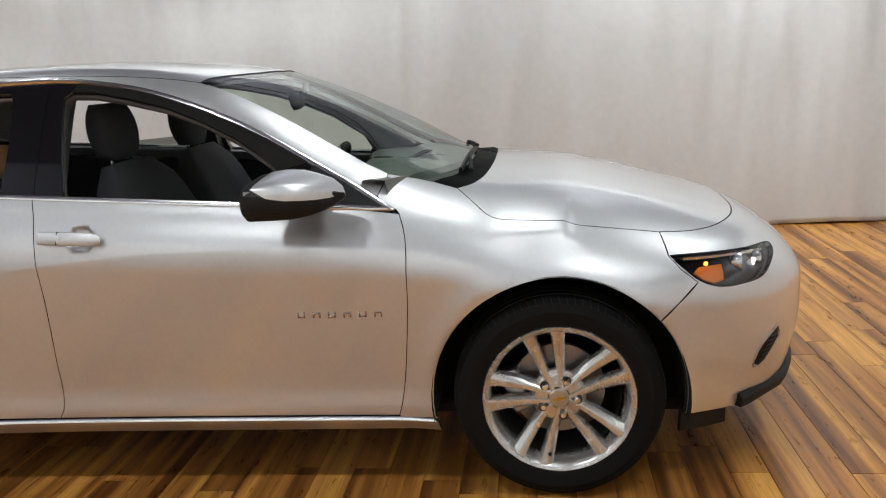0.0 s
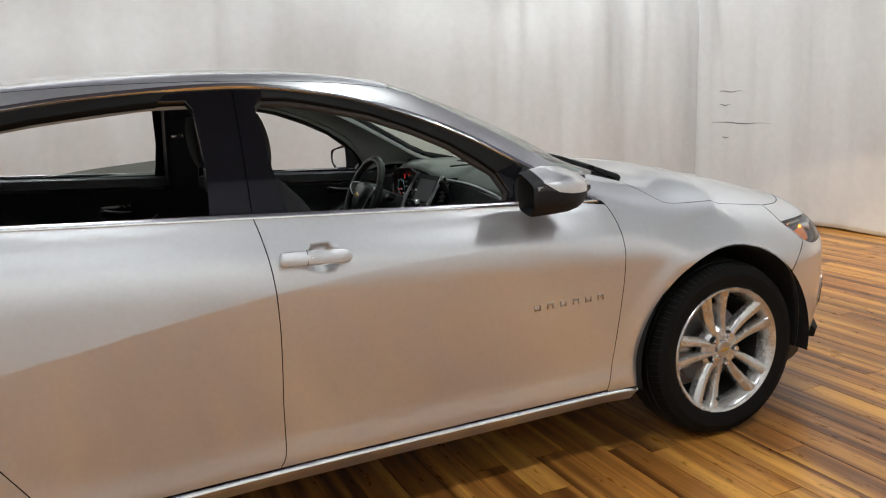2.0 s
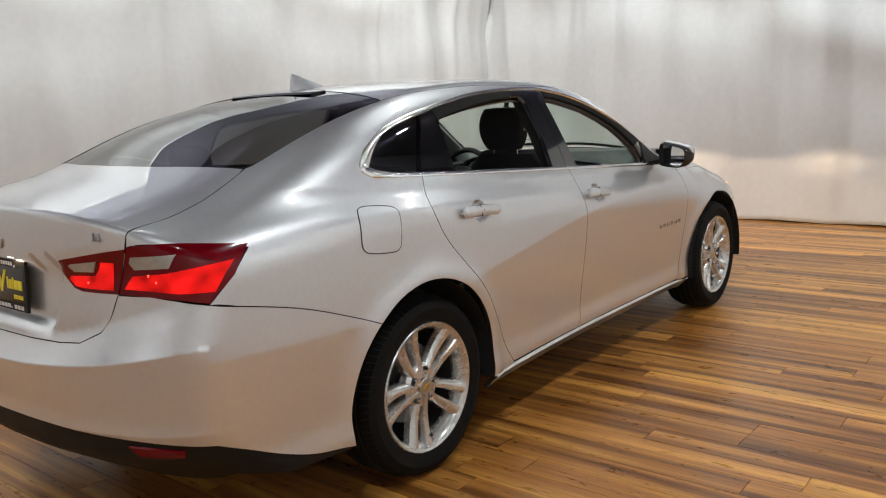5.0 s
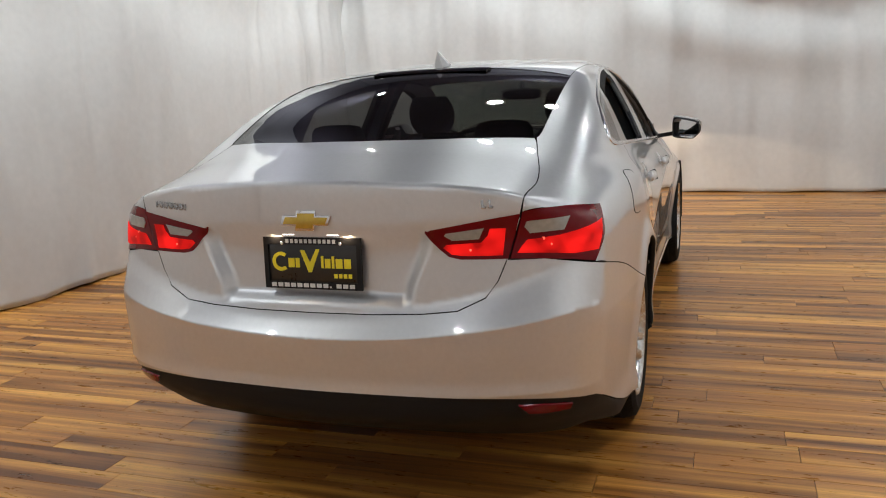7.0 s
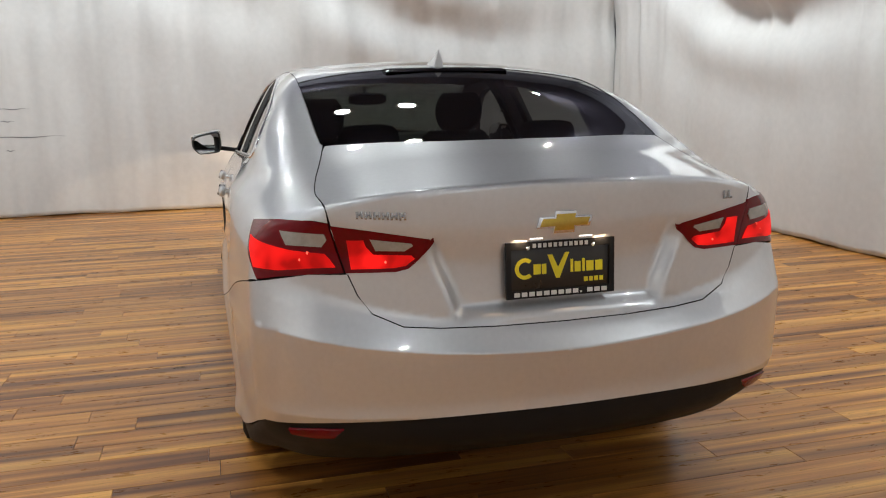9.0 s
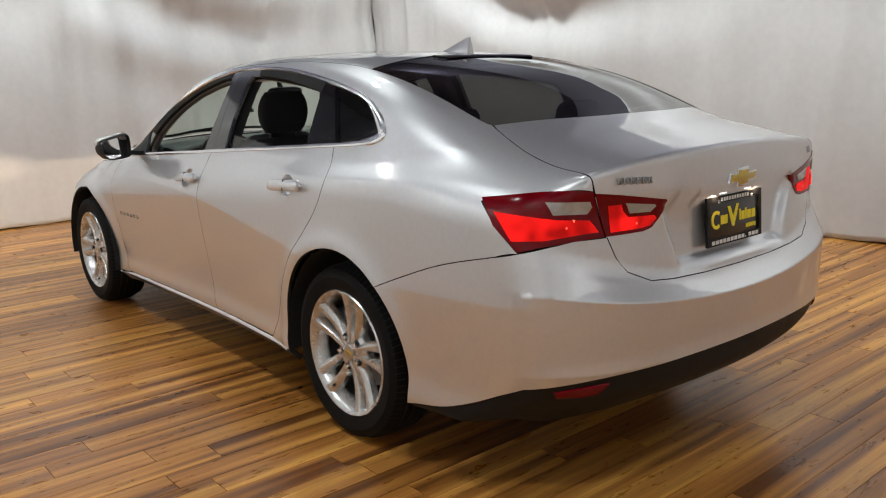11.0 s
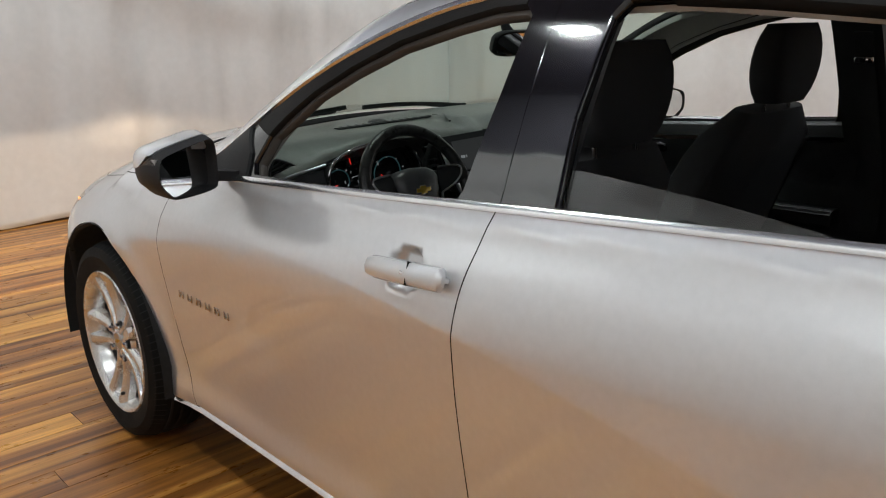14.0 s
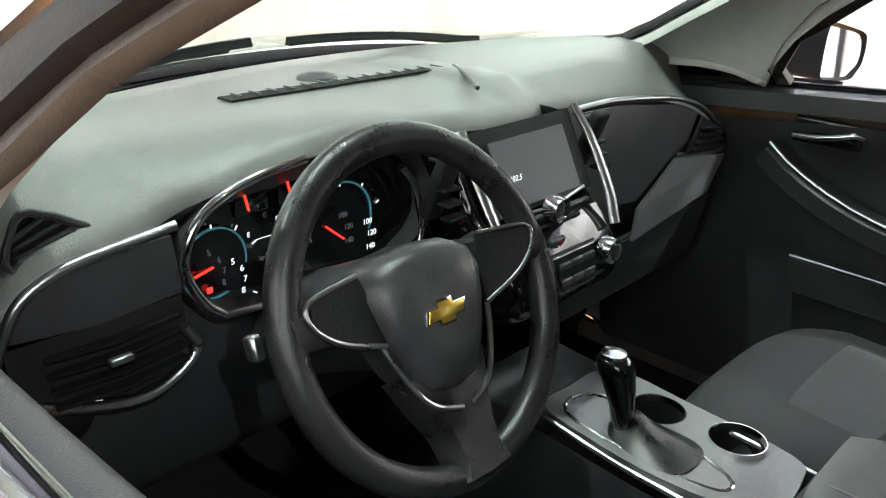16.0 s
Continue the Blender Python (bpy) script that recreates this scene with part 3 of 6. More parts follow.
def plank_mesh(w, l):
    bm = bmesh.new()
    bmesh.ops.create_cube(bm, size=1)
    for v in bm.verts:
        inset = .0012 if v.co.z > 0 else 0
        v.co = Vector((v.co.x * (w - .0012 - inset), v.co.y * (l - .0016 - inset), v.co.z * .008))
    me = bpy.data.meshes.new("plank")
    bm.to_mesh(me)
    bm.free()
    me.materials.append(WOOD)
    return me


def lay_floor():
    rng = random.Random(4)
    shared, far_v, far_f, made = plank_mesh(PLANK_W, PLANK_L), [], [], 0
    x, row = X0 + PLANK_W / 2, 0
    while x < X1 + .1:
        y = Y0 - .2 - rng.random() * PLANK_L * .95
        while y < Y1 + .2:
            lo, hi = max(y, Y0 - .25), min(y + PLANK_L, Y1 + .25)
            if hi - lo < .02:
                y += PLANK_L
                continue
            c = (x, (lo + hi) / 2, -.004)
            near = -2.9 < x < 3.6 and abs(c[1]) < 3.0 and not (abs(c[1]) < .35 and -2.2 < x < 2.0)
            if near and made < 300 and hi - lo > PLANK_L - .001:
                ob = new("plank", shared)
                ob.parent = floor
                ob.matrix_world = Matrix.Translation(c)
                made += 1
            else:
                k = len(far_v)
                w, l, i = PLANK_W / 2 - .0006, (hi - lo) / 2 - .0008, .0006
                far_v += [(c[0] - w, c[1] - l, -.008), (c[0] + w, c[1] - l, -.008), (c[0] + w, c[1] + l, -.008), (c[0] - w, c[1] + l, -.008),
                          (c[0] - w + i, c[1] - l + i, 0), (c[0] + w - i, c[1] - l + i, 0), (c[0] + w - i, c[1] + l - i, 0), (c[0] - w + i, c[1] + l - i, 0)]
                far_f += [(k + 4, k + 5, k + 6, k + 7), (k, k + 1, k + 5, k + 4), (k + 1, k + 2, k + 6, k + 5), (k + 2, k + 3, k + 7, k + 6), (k + 3, k, k + 4, k + 7)]
            y += PLANK_L
        x += PLANK_W
        row += 1
    ob = part("far_planks", mesh_of("far_planks", far_v, far_f, WOOD, smooth=False), floor)
    tagged(ob, kind="stuff")


def ceiling_lamp(x, y, z):
    lampfit = tagged(part("ceiling_lamp", lathe("ceiling_lamp", WHITE, [(.10, .02), (.125, .018), (.13, 0), (.105, -.004), (.10, .004)], 40, "z", (0, 0, 0)), None, at=lamp_pose(x, y, z)),
                     "round white recessed ceiling downlight, switched on", "ceiling lamp", group="ceiling lamps")
    part("stem", lathe("stem", WALLGREY, [(.012, .0), (.012, TOP - z)], 12, "z"), lampfit, at=lamp_pose(x, y, z).inverted() @ Matrix.Translation((x, y, z)))


for p in LAMPS:
    ceiling_lamp(*p)


# ---- the car's outside ----
car = tagged(new("car"), "silver four-door sedan with lamps lit on a wooden studio floor", "car")
SIDES = (("left", 1), ("right", -1))

DOOR_F = [(.935, .930), (.950, .885), (.958, .829), (.957, .74), (.953, .635), (.933, .444), (.915, .33), (.900, .275)]
DOOR_M = [(-.268, .275), (-.247, .325), (-.243, .476), (-.238, .60), (-.236, .723), (-.243, .875), (-.255, .965), (-.268, 1.023)]
DOOR_R = [(-.862, .280), (-.885, .305), (-.956, .423), (-1.071, .614), (-1.200, .756), (-1.290, .855), (-1.335, .930), (-1.350, 1.006), (-1.312, 1.0955)]
GLASS_TOP = [(.915, .942), (.83, .992), (.649, 1.098), (.463, 1.203), (.273, 1.286), (.073, 1.350), (-.128, 1.386), (-.26, 1.398), (-.5, 1.395), (-.81, 1.374),
             (-1.17, 1.322), (-1.405, 1.270), (-1.535, 1.213), (-1.588, 1.172), (-1.605, 1.146), (-1.590, 1.126), (-1.55, 1.113)]


def on_belt(x0, x1, n=12, dz=0.0):
    return [(x, belt(x) + dz) for x in np.linspace(x0, x1, n)]


def flat2(pts, n=4):
    return [(p[0], p[1]) for p in smooth_line([(a, b, 0) for a, b in pts], n)]


f_seam, m_seam, r_seam = flat2(DOOR_F), flat2(DOOR_M), flat2(DOOR_R)
dlo_top = flat2(GLASS_TOP)

waist_crease = side([(x, float(WIDEST(x))) for x in np.linspace(1.02, -1.6, 200)])
edge_y = np.linspace(0, .80, 60)
wing_crease = side([(x, float(shoulder(x))) for x in np.linspace(-.95, -2.22, 90)])
lip_crease = []
for y in edge_y:
    xs = np.linspace(-2.2, -2.62, 400)
    zs = DECK(xs) - drop(y)
    k = int(np.argmax(body(xs, np.full(400, y), zs - .03) > -.004))
    lip_crease.append((xs[k], y, zs[k]))
lip_crease = np.array(lip_crease)
lip_crease = lip_crease[lip_crease[:, 0] < -2.21]


def even(line, gap=.010):
    """The same line with points at even distances."""
    line = line[~np.isnan(line[:, 0])]
    far = np.r_[0, np.cumsum(np.linalg.norm(np.diff(line, axis=0), axis=1))]
    return np.stack([np.interp(np.arange(0, far[-1], gap), far, line[:, k]) for k in range(3)], 1)


edge_crease = even(behind([(y, float(tail_edge(y))) for y in np.linspace(0, .79, 200)]))
foot_crease = [even(behind([(y, TAIL_LIP + d) for y in np.linspace(0, .72, 160)])) for d in (.001,)]
both_sides = lambda line: np.concatenate([(line * [1, -1, 1])[::-1], line])
ridge_crease = over([(x, float(hood_ridge(x))) for x in np.linspace(1.25, 1.98, 60)])
# doors below the belt
front_door = [part("front_door", mesh_of("front_door", *[d[i] for i in (0, 1)], PAINT, d[2]), car) for d in
              (lambda q: (q, mirrored(q)))(skin(side(f_seam + m_seam + on_belt(-.26, .92)[1:-1]), (0, 1, 0), cell=.015, creases=[waist_crease]))]
rear_door = [part("rear_door", mesh_of("rear_door", *[d[i] for i in (0, 1)], PAINT, d[2]), car) for d in
             (lambda q: (q, mirrored(q)))(skin(side(m_seam[::-1] + r_seam + on_belt(-1.30, -.28)[1:-1]), (0, 1, 0), cell=.015, creases=[waist_crease, wing_crease]))]

# front wing
hood_side = [(1.107, .637), (1.165, .702), (1.222, .748), (1.33, .749), (1.446, .745), (1.60, .728), (1.744, .702)]
hood_nose = [(1.744, .702), (1.86, .650), (1.95, .570), (2.02, .44), (2.06, .25), (2.072, 0)]
hood_side_3d, hood_nose_3d = over(flat2(hood_side)), over(flat2(hood_nose))
pillar_foot = over([(.887, .662), (.978, .634), (1.03, .628)])
foot_seam = np.concatenate([over([(.887, .662), (.882, .69), (.876, .715), (.869, .738)]), side([(.862, .984)])])
light_low = side([(1.760, .767), (1.793, .730), (1.843, .690)])
bump_seam = side([(1.843, .690), (1.78, .635), (1.728, .589)])
A_BUMP = math.degrees(math.atan2(.589 - HUB, 1.728 - AXLE))
fender = skin(np.concatenate([pillar_foot, hood_side_3d, light_low, bump_seam[1:-1], arch(AXLE, .397, A_BUMP, 188), side([(1.028, .266), (.905, .266)]), side(f_seam[::-1]), side([(.925, .942), (.895, .957), (.875, .968)]), foot_seam[:0:-1]]),
              (.12, .75, .65))
pair("front_wing", fender, PAINT, car)

# bonnet, cowl, windscreen, roof
cowl_rear = flat2([(1.107, .637), (1.165, .56), (1.195, .40), (1.21, .2), (1.213, 0)])


def full(half):
    """Closes a left-hand outline, which starts and ends on the car's middle, with its mirror image."""
    half = np.array(half)
    return np.concatenate([half, (half * [1, -1, 1])[::-1][1:-1]])


def one(name, data, mat, label="", parent=None):
    return part(name, mesh_of(name, data[0], data[1], mat, data[2]), parent or car, label)


hood_half = np.concatenate([over(cowl_rear[::-1]), hood_side_3d[1:], hood_nose_3d[1:]])
hood = one("hood", skin(full(hood_half), (.15, 0, 1), cell=.025, creases=[ridge_crease, ridge_crease * [1, -1, 1]]), PAINT)
ws_base = flat2([(1.135, 0), (1.125, .2), (1.09, .42), (1.035, .57), (.985, .632)])
ws_side = flat2([(.985, .632), (.89, .655), (.726, .636), (.535, .603), (.38, .582), (.249, .567)])
ws_top = flat2([(.249, .567), (.285, .45), (.345, .25), (.372, 0)])
wind_half = over(ws_base + ws_side[1:] + ws_top[1:])
windscreen = one("windscreen", skin(full(wind_half), (.45, 0, 1), lift=-.003, cell=.05, flange=.005), SCREEN_GLASS, "clear green-tinted windscreen")
cowl = one("cowl_panel", skin(full(over(cowl_rear[::-1] + [(1.05, .655)] + ws_base[::-1])), (.2, 0, 1), lift=-.022), COWL, "black plastic cowl panel")
roof_side = flat2([(.249, .567), (0, .572), (-.4, .575), (-.8, .58), (-1.1, .588), (-1.283, .594)])
roof_rear = flat2([(-1.283, .594), (-1.245, .4), (-1.222, .2), (-1.215, 0)])
roof_half = over(ws_top[::-1] + roof_side[1:] + roof_rear[1:])
roof = one("roof", skin(full(roof_half), (0, 0, 1), cell=.04), PAINT)
rw_side = flat2([(-1.283, .594), (-1.5, .60), (-1.75, .600), (-1.90, .596), (-1.937, .585)])
rw_base = flat2([(-1.937, .585), (-1.985, .45), (-2.045, .22), (-2.062, 0)])
rear_half = over(roof_rear[::-1] + rw_side[1:] + rw_base[1:])
rear_window = one("rear_window", skin(full(rear_half), (-.35, 0, 1), lift=-.002, cell=.05, flange=.005), TINT, "dark tinted rear window")

# boot lid
lid_seam = over(flat2([(-1.937, .590), (-2.047, .617), (-2.16, .645), (-2.27, .660), (-2.362, .653)]))
lid_face = behind([(.651, 1.040), (.649, 1.032), (.647, 1.024), (.645, 1.015), (.638, .985), (.618, .92), (.60, .861), (.575, .80), (.54, .752), (.46, .716), (.36, .706), (.2, .699), (0, .697)])
lid_half = np.concatenate([over(rw_base[::-1]), lid_seam[1:], lid_face])
boot_lid = one("boot_lid", skin(full(lid_half), (-.72, 0, .7), cell=.013, creases=[both_sides(lip_crease)[::2]]), PAINT)

# body side: pillar, roof rail, quarter
tl_top = side([(-2.29, .985), (-2.2, .979), (-2.132, .970)])
tl_out = side([(-2.132, .970), (-2.21, .90), (-2.282, .831)])
quarter_seam = side(flat2([(-2.282, .831), (-2.009, .767), (-1.80, .692), (-1.694, .648)]))
A_REAR = math.degrees(math.atan2(.648 - HUB, -1.694 + 1.435))
uniside = np.concatenate([foot_seam[::-1], over([p for p in ws_side if p[0] < .882]), over(roof_side[1:]), over(rw_side[1:-1]), lid_seam[:], behind([(.651, 1.040), (.649, 1.032), (.647, 1.024), (.646, 1.015), (.644, .998)]),
                          tl_top, tl_out[1:], quarter_seam[1:-1], arch(-1.435, .405, A_REAR, -8), side([(-1.033, .262), (-.87, .266)]), side(r_seam), side([p for p in dlo_top[::-1] if p[0] < .85])])
quarter = pair("body_side", skin(uniside, (-.28, .76, .59), cell=.02, creases=[waist_crease[::2], wing_crease]), PAINT, car)

# bumpers
tail_low = behind([(.80, .845), (.70, .860), (.60, .861)])
valance_line = np.concatenate([behind(flat2([(0, .464), (.25, .464), (.50, .460), (.66, .452), (.76, .440)])), side(flat2([(-2.30, .425), (-2.22, .39), (-2.10, .335), (-1.98, .295), (-1.835, .272)]))])
rear_bump = np.concatenate([quarter_seam[::-1], tail_low[1:], lid_face[4:], behind([(-.008, z) for z in np.linspace(.695, .466, 14)]), valance_line, arch(-1.435, .405, 188, A_REAR)[:-1]])
whole("rear_bumper", skin(rear_bump, (-.78, .62, .05), cell=.014, creases=[edge_crease, *foot_crease]), PAINT, car)
val_low = np.concatenate([side([(-1.85, .255), (-2.05, .262)]), behind(flat2([(.80, .295), (.70, .268), (.55, .272), (.3, .295), (0, .305)]))])
valance = whole("rear_valance", skin(np.concatenate([valance_line, val_low, behind([(-.003, z) for z in np.linspace(.305, .463, 10)])]), (-.78, .62, .05), lift=-.006), TRIM, car, "black plastic lower rear bumper")
nose_low = np.concatenate([ahead(flat2([(0, .25), (.3, .25), (.55, .245)])), side([(2.0, .245), (1.82, .262)])])
front_bump = np.concatenate([hood_nose_3d, ahead([(-.003, z) for z in np.linspace(.74, .26, 20)]), nose_low, arch(AXLE, .397, -10, A_BUMP), bump_seam[::-1][1:], light_low[::-1][1:]])
lamp_out = [(1.764, .768), (1.84, .766), (1.93, .762), (2.03, .757), (2.11, .750), (2.134, .732), (2.108, .703), (2.066, .674), (2.0, .666), (1.92, .668), (1.853, .692), (1.800, .734)]
lamp_3d = side(flat2(lamp_out + lamp_out[:1], 3)[:-1])
whole("front_bumper", skin(front_bump, (.72, .68, .15), holes=[lamp_3d], cell=.024), PAINT, car)

# sills, floor pan, wheel wells
pair("sill", skin(side([(1.026, .262), (.5, .262), (-.5, .262), (-1.03, .258), (-1.03, .205), (-.5, .196), (.5, .196), (1.03, .205)]), (0, 1, .1), cell=.03, lift=.004), PAINT, car)
for _, s in SIDES:
    line = [Vector((p[0], p[1] * s, p[2])) for p in side([(x, .262) for x in np.linspace(1.02, -1.02, 30)])]
    part("sill_strip", sweep("sill_strip", BRIGHT, line, [(s * u, h) for u, h in ((-.004, -.005), (.006, -.005), (.005, -.002), (-.003, .007))]), car, "bright strip along the sill")
part("floor_pan", box("floor_pan", DARK, (3.7, 1.30, .05), (.0, 0, .22), .02), car)
for ax in (AXLE, -1.435):
    for _, s in SIDES:
        ring = [(ax + r * math.cos(a), y * s, HUB + r * math.sin(a)) for a in np.radians(np.linspace(-10, 190, 28)) for r, y in ((.402, .885),)]
        ring2 = [(x, .52 * s, z) for x, _, z in ring]
        v = ring + ring2 + [(ax, .52 * s, HUB)]
        n = len(ring)
        f = [(i, i + 1, n + i + 1, n + i) for i in range(n - 1)] + [(n + i, n + i + 1, 2 * n) for i in range(n - 1)]
        part("wheel_arch_liner", mesh_of("wheel_arch_liner", v, f, DARK), car)

# window frames inside the bright surround
F_HOLE = [(.560, .986), (.578, 1.010), (.545, 1.075), (.49, 1.122), (.40, 1.182), (.287, 1.238), (.15, 1.293), (0, 1.332), (-.10, 1.353), (-.175, 1.357), (-.200, 1.338), (-.190, 1.2), (-.170, 1.045), (-.158, 1.021)]
R_HOLE = [(-.385, 1.046), (-.372, 1.18), (-.378, 1.335), (-.395, 1.362), (-.47, 1.364), (-.62, 1.354), (-.80, 1.336), (-1.0, 1.306), (-1.075, 1.290), (-1.086, 1.27), (-1.098, 1.10), (-1.085, 1.086)]
split_f = [(-.268, 1.028), (-.262, 1.2), (-.255, 1.394)]
split_r = [(-1.312, 1.098), (-1.25, 1.2), (-1.168, 1.320)]
top_f = [p for p in dlo_top if p[0] > -.25]
top_r = [p for p in dlo_top if -1.165 < p[0] < -.262]
top_q = [p for p in dlo_top if p[0] < -1.172]
pair("window_frame", skin(side(top_f + split_f[::-1] + on_belt(-.262, .91, 14, .004)[1:]), (0, 1, .15), holes=[side(F_HOLE)], flange=.018, lift=-.004, cell=.022), GLOSS, front_door, "gloss black window frame and pillar")
pair("window_frame", skin(side(top_r + split_r[::-1] + on_belt(-1.305, -.275, 14, .004)[1:] + split_f), (0, 1, .15), holes=[side(R_HOLE)], flange=.025, lift=-.004, cell=.022), GLOSS, rear_door, "gloss black window frame and pillar")
rub_f = [p for p in dlo_top if -.165 < p[0] < .66]
rub_r = [p for p in dlo_top if -1.10 < p[0] < -.385]
pair("window_seal", skin(side(rub_f + F_HOLE[9:1:-1]), (0, 1, .15), flange=.018, lift=-.002, gap=.0005, cell=.022), SEALRUB, front_door, "dark rubber window seal")
pair("window_seal", skin(side(rub_r + R_HOLE[9:3:-1]), (0, 1, .15), flange=.03, lift=-.002, gap=.0005, cell=.022), SEALRUB, rear_door, "dark rubber window seal")
pair("quarter_window", skin(side(top_q + on_belt(-1.55, -1.318, 5, .006)[1:] + split_r), (0, 1, .15), lift=-.003, cell=.03, flange=.006), TINT, quarter, "dark tinted quarter window")

grow = [(x + (.022 if x > .2 else -.020 if x < -.1 else 0), z + (.024 if z > 1.1 else 0)) for x, z in F_HOLE]
narrow = [(x - (.010 if x > .45 else 0), z - (.010 if z > 1.1 else 0)) for x, z in F_HOLE]
pair("frame_garnish", skin(side(grow), (0, 1, .15), holes=[side(narrow)], flange=.02, lift=-.018, cell=.022), GARNISH, front_door, "grey-brown inner window frame")

# bright strip round the side windows
whole_line = dlo_top + on_belt(-1.53, .90, 40)[1:]
ring = side(whole_line)
ring_n = outward(ring)


def width_at(p):
    """The strip broadens at its rear corner."""
    return 1.0 + 1.9 * math.exp(-((p[0] + 1.60) / .10) ** 2)


for _, s in SIDES:
    bm = bmesh.new()
    rings = []
    n = len(ring)
    for i in range(n):
        t = ring[(i + 1) % n] - ring[i - 1]
        t /= np.linalg.norm(t)
        a = np.cross(t, ring_n[i])
        k = width_at(ring[i])
        inn = 1 if a @ (np.array([-.4, .7, 1.19]) - ring[i]) > 0 else -1
        a = a * inn
        sec = [(-.007, -.004), (-.005, .004), (.002, .006), (.010 * k, .004), (.012 * k, -.004)]
        rings.append([bm.verts.new(Vector((ring[i] + a * u + ring_n[i] * h) * [1, s, 1])) for u, h in sec])
    for i in range(n):
        a, b = rings[i], rings[(i + 1) % n]
        for k in range(4):
            bm.faces.new((a[k], a[k + 1], b[k + 1], b[k]))
    part("window_trim", bm_mesh("window_trim", bm, BRIGHT, 60), car, "polished bright window surround")

# left rear pane, nearly wound down
pane = skin(side([(-.384, 1.036), (-.378, 1.108), (-.62, 1.094), (-.93, 1.066)]), (0, 1, 0), lift=-.020, flange=.004, gap=0)
part("window_pane", mesh_of("window_pane", pane[0], pane[1], SMOKE, pane[2]), rear_door[0], "smoked pane almost fully lowered")

# fuel flap
flap = [(-1.715, 1.0), (-1.70, 1.022), (-1.66, 1.028), (-1.57, 1.018), (-1.538, 1.008), (-1.527, .985), (-1.543, .90), (-1.556, .874), (-1.59, .866), (-1.69, .878), (-1.722, .895), (-1.727, .925)]
fl = mirrored(skin(side(flat2(flap + flap[:1], 3)[:-1]), (0, 1, .1), lift=.0015, flange=.006, gap=.002, cell=.02))
part("fuel_flap", mesh_of("fuel_flap", fl[0], fl[1], PAINT, fl[2]), quarter[1])
rim = np.array(side(flat2(flap + flap[:1], 3)[:-1])) * [1, -1, 1]
part("fuel_flap_gap", sweep("fuel_flap_gap", DARK, [Vector(p) for p in rim], [(-.0016, -.001), (.0016, -.001), (.0016, .0008), (-.0016, .0008)], True, (0, -1, .1)), quarter[1])


# dark seals behind the joints
def seal(line, s, deep=.015, half=.012):
    line = np.array(line)
    line = line[~np.isnan(line[:, 0])]
    n = outward(line)
    p = (line - n * deep) * [1, s, 1]
    return sweep("door_seal", DARK, [Vector(q) for q in p], [(-half, -.001), (half, -.001), (half, .001), (-half, .001)], ups=[Vector(q) for q in n * [1, s, 1]])


for _, s in SIDES:
    for line in (side(f_seam), side(m_seam), side(r_seam), hood_side_3d, hood_nose_3d, bump_seam, quarter_seam, lid_seam, lid_face,
                 side([(x, .268) for x in np.linspace(.95, -.9, 30)]), over(roof_side), foot_seam):
        part("door_seal", seal(line, s), car)

# ---- door handles ----
def door_handle(parent, x0, z0, x1, z1, s):
    """From its rear end to its front end."""
    a, b = side([(x0, z0), (x1, z1)])
    mid = side([((x0 + x1) / 2 + .012, (z0 + z1) / 2)])
    n = outward(mid)[0]
    m = Vector((s and 1, 1, 1))
    fix = lambda p: Vector((p[0], p[1] * s, p[2]))
    line, ups, k = [], [], 30
    for i in range(k + 1):
        t = i / k
        p = a * (1 - t) + b * t + n * (.022 + .010 * math.sin(math.pi * t))
        line.append(fix(p))
        ups.append(fix(n))
    sec = [(-.017, -.012), (-.0205, -.008), (-.0215, -.001), (-.0185, .006), (-.010, .0095), (0, .0105), (.010, .0095), (.0185, .006), (.0215, -.001), (.0205, -.008), (.017, -.012)]
    ends = lambda t: min(1, (max(0, 1 - (1 - t / .10) ** 2) if t < .10 else 1) ** .5 + .45, .42 + .58 * (max(0, 1 - ((t - .80) / .20) ** 2) if t > .80 else 1) ** .5)
    part("door_handle", sweep("door_handle", PAINT, line, sec, ups=ups, scale=ends), parent, "silver pull handle")
    for t in (.07, .90):
        p = a * (1 - t) + b * t + n * .012
        q = part("handle_foot", box("handle_foot", PAINT, (.018, .012, .026), (0, 0, 0), .004), parent)
        q.matrix_local = Matrix.Translation(fix(p)) @ Vector(fix(n)).to_track_quat("Z", "Y").to_matrix().to_4x4()
    p = a * .64 + b * .36 + n * .0305
    q = part("handle_seam", box("handle_seam", DARK, (.0014, .0425, .0225), (0, 0, 0), 0), parent)
    ahead_ = fix(b - a).normalized()
    face_ = fix(n)
    q.matrix_local = Matrix.Translation(fix(p) - face_ * .0010) @ Matrix((ahead_, face_.cross(ahead_), face_)).transposed().to_4x4()
    p = a * .58 + b * .42 + n * .0415
    q = part("lock_button", box("lock_button", CHROME, (.008, .006, .002), (0, 0, 0), .001), parent)
    q.matrix_local = Matrix.Translation(fix(p)) @ Vector(fix(n)).to_track_quat("Z", "Y").to_matrix().to_4x4()


for i, (_, s) in enumerate(SIDES):
    door_handle(front_door[i], -.222, .902, -.012, .889, s)
    door_handle(rear_door[i], -1.200, .943, -.955, .926, s)

